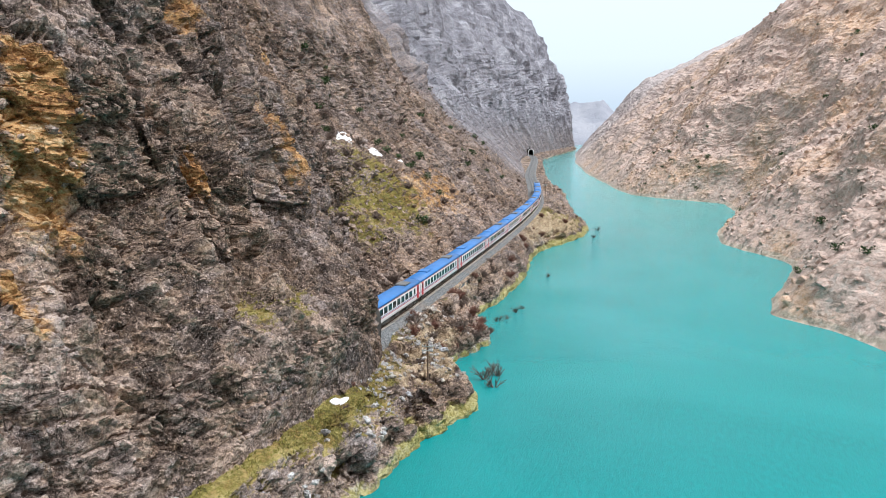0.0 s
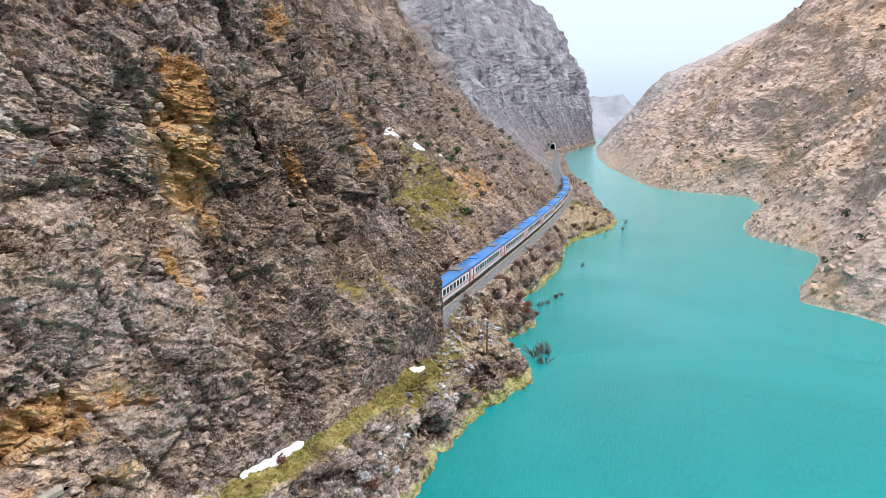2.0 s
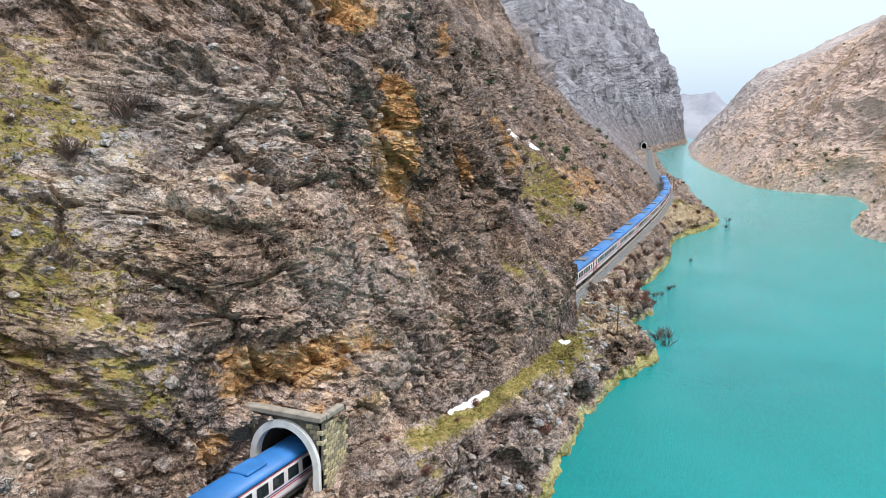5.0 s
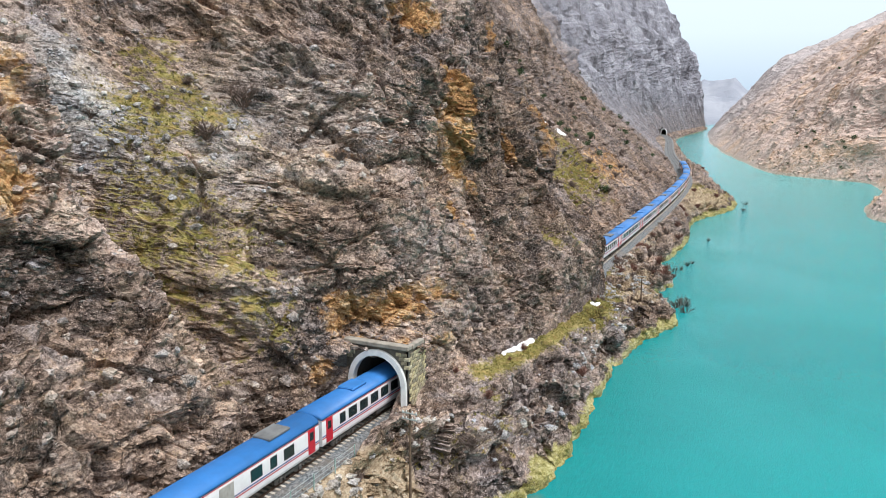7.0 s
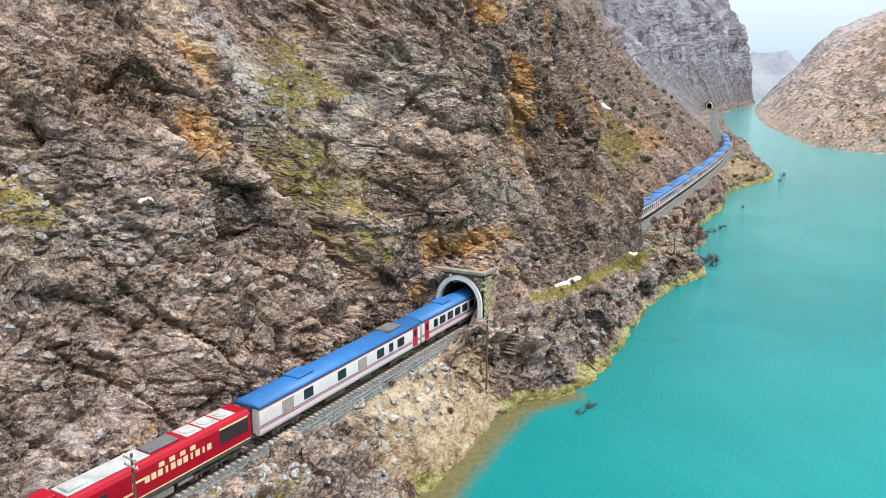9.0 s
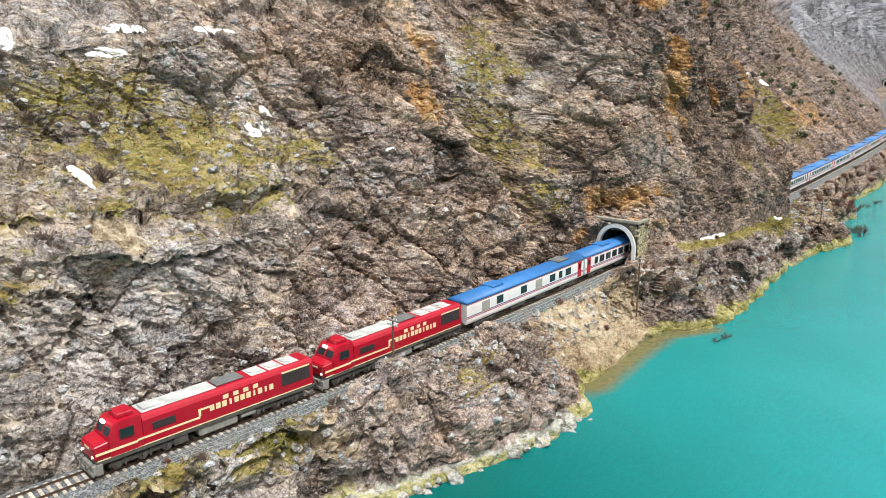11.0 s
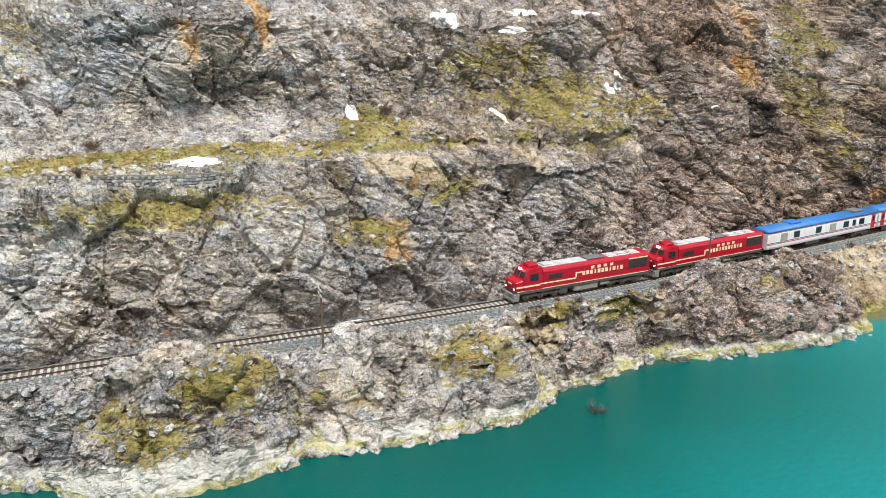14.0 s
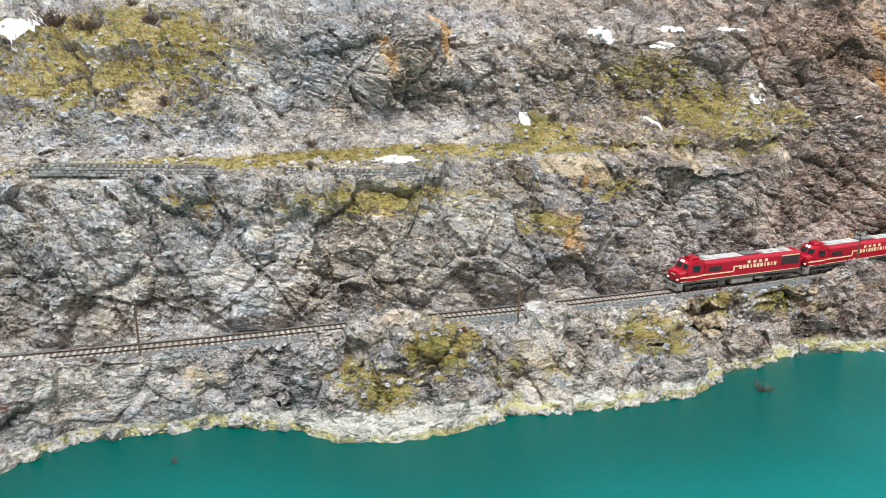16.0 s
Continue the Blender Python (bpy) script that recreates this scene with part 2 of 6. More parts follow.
    # bare earth
    soil = n.ramp(n.math("ADD", n.attr("soil"), n.math("MULTIPLY", n.math("SUBTRACT", n.noise(0.45, 8, 0.7), 0.5), 1.2)), [(0.44, 0.0), (0.62, 0.9)])
    col = n.mix(soil, col, n.ramp(tone, [(0.25, (0.14, 0.085, 0.045)), (0.45, (0.45, 0.335, 0.215)), (0.65, (0.66, 0.55, 0.40))]))
    # distance haze put into the base colour: pale blue-grey up the valley
    far_haze = n.math("MULTIPLY", n.attr("far_haze"), 0.9)
    col = n.mix(far_haze, col, n.ramp(n.noise(0.045, 9, 0.72, n.stretch((1, 1, 0.5))), [(0.34, (0.14, 0.14, 0.165)), (0.5, (0.28, 0.28, 0.32)), (0.66, (0.48, 0.48, 0.53))]))
    h = n.math("ADD", n.math("MULTIPLY", mid, 0.30), n.math("MULTIPLY", fine, 0.12))
    h = n.math("ADD", h, n.math("ADD", n.math("MULTIPLY", face_a, 0.60), n.math("ADD", n.math("MULTIPLY", face_b, 0.72), n.math("MULTIPLY", face_c, 0.50))))
    h = n.math("ADD", h, n.math("ADD", n.math("MULTIPLY", level_b, 0.08), n.math("MULTIPLY", level_c, 0.018)))
    h = n.math("MULTIPLY_ADD", crack, -0.20, h)
    n.done(col, 0.9, 0.0, n.bump(h, 1.0, 1.0), 0.2)
    return n.mat


ROCK = rock_material("limestone")


def right_material():
    """Sun-bleached pinkish slope with thin beds, rubble, rusty bands and dots of scrub."""
    n = Nodes("pink_scree")
    mid = n.noise(0.34, 10, 0.76, n.stretch((1, 1, 1.2), (25, 12, 0)))
    fine = n.noise(1.5, 9, 0.8)
    tone = n.math("ADD", n.math("MULTIPLY", mid, 0.6), n.math("MULTIPLY", fine, 0.5))
    col = n.ramp(tone, [(0.30, (0.19, 0.125, 0.09)), (0.44, (0.48, 0.345, 0.285)), (0.58, (0.67, 0.505, 0.435)), (0.74, (0.82, 0.68, 0.61))])
    rust = n.ramp(n.noise(0.030, 7, 0.66, n.stretch((1, 1, 1.4), (30, 0, 0))), [(0.47, 0.0), (0.62, 0.75)])
    col = n.mix(rust, col, n.ramp(tone, [(0.34, (0.28, 0.13, 0.06)), (0.48, (0.62, 0.37, 0.21)), (0.64, (0.80, 0.58, 0.42))]))
    greyed = n.ramp(n.noise(0.045, 6, 0.62), [(0.62, 0.0), (0.78, 0.45)])
    col = n.mix(greyed, col, n.ramp(tone, [(0.38, (0.18, 0.16, 0.15)), (0.50, (0.42, 0.385, 0.36)), (0.64, (0.64, 0.61, 0.58))]))
    line = n.ramp(n.noise(0.22, 6, 0.6, n.stretch((0.6, 0.6, 2.2), (28, 10, 0)), 2.1, 0.3), [(0.48, 0.0), (0.495, 0.25), (0.505, 0.25), (0.52, 0.0)])
    col = n.mix(line, col, (0.12, 0.075, 0.05))
    scrub = n.ramp(n.voronoi(0.16), [(0.10, 0.85), (0.17, 0.0)])
    col = n.mix(n.math("MULTIPLY", scrub, n.ramp(n.noise(0.05, 3), [(0.38, 0.0), (0.52, 1.0)])), col, (0.075, 0.062, 0.038))
    pale = n.ramp(n.math("ADD", n.attr("pale"), n.math("MULTIPLY", n.math("SUBTRACT", n.noise(0.3, 5), 0.5), 0.7)), [(0.4, 0.0), (0.6, 0.9)])
    col = n.mix(pale, col, n.ramp(fine, [(0.3, (0.36, 0.29, 0.22)), (0.7, (0.66, 0.58, 0.47))]))
    # the same painted distance haze: paler rose further up the valley
    col = n.mix(n.attr("far_haze"), col, n.ramp(n.noise(0.03, 8, 0.7), [(0.35, (0.36, 0.32, 0.33)), (0.65, (0.55, 0.50, 0.50))]))
    face, tint, level = n.facet(0.5, n.stretch((1, 1, 1.4), (20, 10, 0)))
    face_s, tint_s, level_s = n.facet(1.4)
    col = n.mix(n.ramp(tint, [(0.0, 0.22), (0.3, 0.0)]), col, (0.20, 0.15, 0.12))
    col = n.mix(n.ramp(tint_s, [(0.7, 0.0), (1.0, 0.45)]), col, (0.70, 0.62, 0.57))
    h = n.math("ADD", n.math("MULTIPLY", mid, 0.45), n.math("MULTIPLY_ADD", line, -0.2, n.math("MULTIPLY", fine, 0.30)))
    h = n.math("ADD", h, n.math("ADD", n.math("MULTIPLY", face, 0.6), n.math("MULTIPLY", face_s, 0.7)))
    n.done(col, 0.9, 0.0, n.bump(h, 0.9, 1.2), 0.2)
    return n.mat


PINK = right_material()


def haze_material(name, dark, light):
    n = Nodes(name)
    col = n.ramp(n.noise(0.006, 8, 0.65), [(0.35, dark), (0.65, light)])
    n.done(col, 1.0, 0.0, n.bump(n.noise(0.02, 8, 0.7), 0.6, 12), 0.0)
    return n.mat


# distant air painted in as a pale bluish base colour
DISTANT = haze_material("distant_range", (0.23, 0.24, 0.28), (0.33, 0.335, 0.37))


def water_material():
    n = Nodes("turquoise_water")
    drift = n.noise(0.018, 5, 0.6, n.stretch((1, 1, 1)), distort=1.2)
    deep = n.ramp(drift, [(0.35, (0.010, 0.192, 0.205)), (0.65, (0.018, 0.250, 0.262))])
    ripples = n.math("ADD", n.noise(0.9, 6, 0.62, n.stretch((1.0, 2.2, 1.0), (0, 0, 20))), n.math("MULTIPLY", n.noise(3.5, 4, 0.65, n.stretch((1.0, 1.8, 1.0), (0, 0, 35))), 0.55))
    calm = n.ramp(n.noise(0.03, 4, 0.6), [(0.35, 0.45), (0.65, 1.0)])
    # ripple highlights painted into the colour, since the gloss is kept low
    deep = n.mix(n.ramp(ripples, [(0.55, 0.0), (1.0, 0.5)]), deep, (0.014, 0.31, 0.32))
    # sky reflection on the far water painted in as a paler colour
    deep = n.mix(n.math("MULTIPLY", n.attr("sky_sheen"), 0.75), deep, (0.075, 0.36, 0.36))
    shallow = n.ramp(n.math("ADD", n.attr("shallow"), n.math("MULTIPLY", n.math("SUBTRACT", n.noise(0.35, 4), 0.5), 0.35)), [(0.45, 0.0), (0.95, 0.9)])
    col = n.mix(shallow, deep, n.ramp(n.noise(1.2, 5), [(0.3, (0.10, 0.10, 0.035)), (0.7, (0.26, 0.17, 0.06))]))
    # dark reflection of the near bank painted into the water colour
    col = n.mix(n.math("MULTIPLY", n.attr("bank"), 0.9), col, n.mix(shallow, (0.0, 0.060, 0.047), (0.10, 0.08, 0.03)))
    n.done(col, 0.10, 0.0, n.bump(n.math("MULTIPLY", ripples, calm), 0.5, 0.34), 0.20)
    n.bsdf.inputs["IOR"].default_value = 1.33
    return n.mat


WATER = water_material()


def snow_material():
    n = Nodes("old_snow")
    col = n.ramp(n.noise(1.6, 6, 0.65), [(0.25, (0.62, 0.62, 0.63)), (0.55, (0.86, 0.87, 0.89))])
    n.done(col, 0.7, 0.0, n.bump(n.noise(2.5, 5), 0.4, 0.1))
    return n.mat


SNOW = snow_material()


def ballast_material():
    n = Nodes("ballast_gravel")
    cell = n.voronoi(7.0, "F1", out="Color")
    sep = n.t.nodes.new("ShaderNodeSeparateColor")
    n.link(cell, sep.inputs[0])
    col = n.ramp(sep.outputs[0], [(0.0, (0.055, 0.06, 0.066)), (0.5, (0.12, 0.128, 0.135)), (1.0, (0.26, 0.265, 0.265))])
    col = n.mix(n.ramp(n.noise(0.35, 5, 0.6), [(0.45, 0.0), (0.7, 0.45)]), col, (0.20, 0.15, 0.11))
    n.done(col, 0.9, 0.0, n.bump(n.voronoi(7.0), 0.9, 0.08))
    return n.mat


BALLAST = ballast_material()

# ---- noise on arrays of places ----
_rng = np.random.RandomState(11)
PERM = _rng.permutation(256)
GRAD = _rng.normal(size=(256, 3))
GRAD /= np.linalg.norm(GRAD, axis=1)[:, None]
JIT = _rng.uniform(0.1, 0.9, size=(256, 4))


def cell_hash(i):
    return PERM[(PERM[(PERM[i[:, 0] & 255] + i[:, 1]) & 255] + i[:, 2]) & 255]


def gnoise(p):
    """Gradient noise, about -0.7 to 0.7."""
    i = np.floor(p).astype(np.int64)
    f = p - i
    u = f * f * f * (f * (f * 6 - 15) + 10)
    wx, wy, wz = ((1 - u[:, k], u[:, k]) for k in range(3))
    gx, gy, gz = GRAD[:, 0], GRAD[:, 1], GRAD[:, 2]
    total = np.zeros(len(p))
    for dx in (0, 1):
        hx = PERM[(i[:, 0] + dx) & 255] + i[:, 1]
        for dy in (0, 1):
            hy = PERM[(hx + dy) & 255] + i[:, 2]
            for dz in (0, 1):
                h = PERM[(hy + dz) & 255]
                total += wx[dx] * wy[dy] * wz[dz] * ((f[:, 0] - dx) * gx[h] + (f[:, 1] - dy) * gy[h] + (f[:, 2] - dz) * gz[h])
    return total


def fbm(p, octaves=4, gain=0.5, ridged=False):
    out, amp, s = np.zeros(len(p)), 1.0, 1.0
    for k in range(octaves):
        v = gnoise(p * s + 17.3 * k)
        out += amp * ((0.5 - 2 * np.abs(v)) if ridged else v)
        amp *= gain
        s *= 2.03
    return out


def nearest_cell(p):
    """The nearest of the jittered cells round each place: its number, the way from its middle, and the distance to its edge."""
    i = np.floor(p - 0.5).astype(np.int64)
    best, second = np.full(len(p), 9.0), np.full(len(p), 9.0)
    number, off = np.zeros(len(p), np.int64), np.zeros(p.shape)
    for dx in (0, 1):
        for dy in (0, 1):
            for dz in (0, 1):
                c = i + (dx, dy, dz)
                h = cell_hash(c)
                o = p - c - JIT[h, :3]
                d = (o * o).sum(1)
                near = d < best
                second = np.where(near, best, np.minimum(second, d))
                number[near], off[near], best[near] = h[near], o[near], d[near]
    return number, off, np.sqrt(second) - np.sqrt(best)


def blocks(p):
    """Jointed blocks: a random level for each cell, tilted a little, with the distance to the cell's edge."""
    h, off, rim = nearest_cell(p)
    return JIT[h, 3] - 0.5 + off @ np.array((0.5, -0.3, 0.6)) * (JIT[h, 0] - 0.5), rim


def facets(p):
    """Joint-bounded blocks whose faces are planes of random tilt: height, distance to the joint, and a number for each block."""
    h, off, rim = nearest_cell(p)
    return 0.55 * (JIT[h, 3] - 0.5) + (off * GRAD[h]).sum(1) * 0.62, rim, JIT[(h + 77) & 255, 3]


def turned(p, ax, az, scale):
    """Places turned by the dip of the strata and stretched."""
    m = np.array((Matrix.Rotation(radians(az), 3, "Z") @ Matrix.Rotation(radians(ax), 3, "X")).transposed())
    return (p @ m.T) * np.array(scale)


def curve(points):
    """A smooth function through a few (x, value) knots."""
    k = np.array(points, float)
    x, y = k[:, 0], k[:, 1]
    h = np.diff(x)
    d = np.diff(y) / h
    m = np.zeros(len(x))
    m[0], m[-1] = d[0], d[-1]
    same = d[:-1] * d[1:] > 0
    m[1:-1] = np.where(same, 2 * d[:-1] * d[1:] / np.where(same, d[:-1] + d[1:], 1), 0)

    def value(t):
        t = np.asarray(t, float)
        j = np.clip(np.searchsorted(x, t) - 1, 0, len(h) - 1)
        u = np.clip((t - x[j]) / h[j], 0, 1)
        return (2 * u**3 - 3 * u**2 + 1) * y[j] + (u**3 - 2 * u**2 + u) * h[j] * m[j] + (3 * u**2 - 2 * u**3) * y[j + 1] + (u**3 - u**2) * h[j] * m[j + 1]

    return value


def smoothstep(a, b, v):
    u = np.clip((v - a) / (b - a), 0, 1)
    return u * u * (3 - 2 * u)


def grid_normals(P):
    n = np.cross(np.gradient(P, axis=0), np.gradient(P, axis=1))
    return n / np.maximum(np.linalg.norm(n, axis=2), 1e-9)[:, :, None]


def grid_mesh(name, P, material, attrs=(), keep=None, flip=False, smooth=True):
    """A sheet of quads over a grid of places, with point attributes; keep: which quads to keep."""
    nu, nv = P.shape[:2]
    a = (np.arange(nu - 1)[:, None] * nv + np.arange(nv - 1)).ravel()
    quads = np.stack([a, a + nv, a + nv + 1, a + 1], 1)
    if flip:
        quads = quads[:, ::-1]
    if keep is not None:
        quads = quads[keep.ravel()]
    me = bpy.data.meshes.new(name)
    me.vertices.add(nu * nv)
    me.vertices.foreach_set("co", P.reshape(-1).astype(np.float32))
    me.loops.add(len(quads) * 4)
    me.loops.foreach_set("vertex_index", quads.ravel().astype(np.int32))
    me.polygons.add(len(quads))
    me.polygons.foreach_set("loop_start", np.arange(0, len(quads) * 4, 4, dtype=np.int32))
    me.polygons.foreach_set("use_smooth", np.full(len(quads), smooth))
    me.update(calc_edges=True)
    for key, v in dict(attrs).items():
        at = me.attributes.new(key, "FLOAT", "POINT")
        at.data.foreach_set("value", np.ascontiguousarray(v.reshape(-1), dtype=np.float32))
    me.materials.append(material)
    return new(name, me)


# ---- the plan: the railway, the shore and the levels of the cliff ----
RAIL_Z = 7.6
track_y = curve([(-260, 40), (-155, 16), (-138, 12.8), (-118, 9.8), (-99, 6.7), (-81, 4.4), (-63, 2.6), (-41, 1.5), (-21, 1.1), (0, 0.7), (40, -0.7), (82, -1.6),
                 (125, -1.0), (190, 0.8), (253, 4.6), (345, 18.7), (441, 37), (800, 96), (880, 118), (1000, 160)])
shore_y = curve([(-260, 36), (-190, 18), (-158, 5.5), (-149, 9.5), (-140, 8.8), (-128, 1.4), (-125, -2), (-114, -5.3), (-107, -4.6), (-94, -7.9), (-83, -8.6), (-75, -5.6),
                 (-65, -5.7), (-52, -10), (-39, -13), (-31, -13.8), (-25, -9.8), (-5, -8.9), (9, -15.6), (26, -14.4), (49, -13.8), (59, -14.7), (70, -18.1),
                 (77, -16.5), (88, -9.8), (102, -13.2), (115, -6.8), (148, -9.2), (197, -5.8), (240, -15.2), (251, -15.1), (300, -4), (386, 9.8), (441, 24),
                 (789, 84.6), (870, 98), (1400, 117), (1700, 250)])
foot_y = curve([(-260, 44), (-155, 19.6), (-137, 16), (-118, 12.3), (-99, 10.2), (-87, 7.9), (-63, 5.7), (-47, 5), (-30, 4.4), (-18, 5.7), (-8, 4.2), (0, 3.4), (3, 1.5), (7, -4.2), (25, -7.8),
                (45, -8.4), (60, -7.6), (72, -5), (80, 1.2), (104, 3.6), (130, 3.4), (190, 5), (253, 9), (345, 23.5), (441, 42), (870, 111), (1400, 121), (1700, 258)])
y15 = curve([(-260, 48), (-155, 21.9), (-137, 18), (-118, 13.3), (-95, 12), (-82, 10.2), (-63, 9.8), (-47, 10.5), (-33, 4.7), (-23, 6.2), (-15, 5.8), (-11, 5.2), (-5, 4.2), (1, 2.6), (6, -1.2),
             (15, -3.6), (31, -6.4), (42, -6.6), (62, -5.8), (75, 0), (90, 7.3), (104, 8.4), (184, 14.2), (253, 18), (345, 33), (441, 52), (870, 115), (1400, 123), (1700, 262)])
y22 = curve([(-260, 54), (-155, 26.4), (-137, 22.9), (-125, 19), (-109, 17.3), (-93, 16.3), (-74, 11.8), (-64, 7.7), (-45, 12.9), (-34, 9.8), (-24, 15.4), (-17, 9.5), (-14, 8.2), (-8, 7.4),
             (-3, 5.8), (1, 1.8), (6, 0.8), (15, 0.6), (27, -1.1), (49, 2.2), (70, 9.7), (90, 15.5), (104, 17.3), (184, 21.5), (253, 26.1), (345, 42), (441, 61), (870, 120), (1400, 125),
             (1700, 266)])
y30 = curve([(-260, 70), (-155, 36.5), (-139, 32.1), (-126, 30.2), (-104, 33.2), (-88, 26.6), (-67, 27), (-47, 19.6), (-36, 16.2), (-28, 12.9), (-19, 14.9), (-15.5, 17.8), (-10, 19.2),
             (-4, 16), (0, 7.9), (6, 5.4), (18, 5), (30, 4.4), (46, 3.4), (60, 5.7), (85, 10.5), (110, 17), (152, 28.4), (253, 36), (345, 54), (441, 73), (870, 127), (1400, 128), (1700, 270),
])
y40 = curve([(-260, 95), (-155, 60.2), (-139, 49.6), (-120, 40.2), (-100, 33), (-89, 35.4), (-69, 31.7), (-57, 29.8), (-43, 25.8), (-37, 24.2), (-22, 19.9), (-19.5, 16.4), (-16, 24.3),
             (-10, 26.5), (-2, 26), (3.5, 24), (6, 16), (9, 11.2), (12.5, 8), (21, 5.3), (33, 3.7), (46, 9.5), (70, 14.2), (86, 17.4), (120, 36.3), (161, 39.6), (253, 48), (345, 68), (441, 88),
             (870, 134), (1400, 132), (1700, 276)])
y60 = curve([(-260, 150), (-155, 110), (-100, 78), (-57, 62), (-40, 44.2), (-22, 27.6), (-18, 37.7), (-5, 42), (8, 36), (14, 22), (25, 13.1), (40, 10.4), (60, 19.9), (86, 32), (128, 43),
             (161, 45), (253, 63.9), (345, 86.1), (441, 110), (870, 146), (1400, 138), (1700, 284)])
y120 = curve([(-260, 240), (-170, 190), (-57, 122), (-22, 75), (12, 88), (40, 46), (86, 74), (161, 92), (253, 112), (441, 160), (870, 178), (1400, 160), (1700, 320)])
y220 = curve([(-260, 380), (-170, 320), (0, 190), (161, 190), (441, 250), (870, 262), (1400, 216), (1700, 420)])
y290 = curve([(-260, 560), (0, 420), (441, 430), (870, 400), (1400, 335), (1700, 560)])

near = np.arange(-172, 96, 0.24)
far = [near[-1]]
while far[-1] < 1690:
    far.append(far[-1] + min(9.0, 0.24 * 1.022 ** len(far)))
west = -176 - np.cumsum(np.linspace(0.6, 8, 19))[::-1]
XS = np.concatenate([west, near, far[1:]])

# ---- the left-hand cliff ----
bench = smoothstep(-163, -150, XS) * (1 - smoothstep(-84, -76, XS))
c24 = 0.72 * y22(XS) + 0.28 * y30(XS)
levels = [(6.2, foot_y(XS) - 0.4), (8.0, foot_y(XS)), (15, y15(XS)), (22, y22(XS)), (24.2, c24), (24.9, c24 + 0.4 + 2.8 * bench),
          (30, np.maximum(y30(XS), c24 + 1.2 + 3.2 * bench)), (40, y40(XS)), (60, y60(XS)), (120, y120(XS)), (220, y220(XS)), (292, y290(XS))]
counts = [6, 34, 36, 12, 14, 36, 84, 62, 40, 24, 12]
cols_y, cols_z = [], []
for (z0, a), (z1, b), n in zip(levels, levels[1:], counts):
    for s in np.linspace(0, 1, n, endpoint=False):
        cols_y.append(a + (b - a) * s)
        cols_z.append(np.full(len(XS), z0 + (z1 - z0) * s))
cols_y.append(levels[-1][1])
cols_z.append(np.full(len(XS), levels[-1][0]))
Y, Z = np.stack(cols_y, 1), np.stack(cols_z, 1)
for _ in range(2):  # ease the kinks between levels
    Y[:, 1:-1] = 0.25 * Y[:, :-2] + 0.5 * Y[:, 1:-1] + 0.25 * Y[:, 2:]
trail_dip = curve([(-260, 3), (-165, 1.6), (-140, 0.9), (-120, -0.2), (-108, -0.7), (-95, 0.3), (-80, 1.6), (-60, 0), (1700, 0)])(XS)
Z = Z + trail_dip[:, None] * np.exp(-((Z - 24.5) / 4.0) ** 2)
CLIFF = np.stack([np.repeat(XS[:, None], Y.shape[1], 1), Y, Z], 2)


def layers(p, normal, spacing, wander):
    """Beds or joints: slabs between wandering parallel planes, each at its own level, with a groove between."""
    d = np.array(normal) / np.linalg.norm(normal)
    c = p @ d / spacing + wander * fbm(p / (spacing * 3.5) + 5.0, 3)
    k = np.floor(c).astype(np.int64)
    f = c - k
    level = JIT[PERM[k & 255], 3] - 0.5
    after = JIT[PERM[(k + 1) & 255], 3] - 0.5
    step = smoothstep(0.86, 1.0, f)
    return level * (1 - step) + after * step, np.minimum(f, 1 - f)


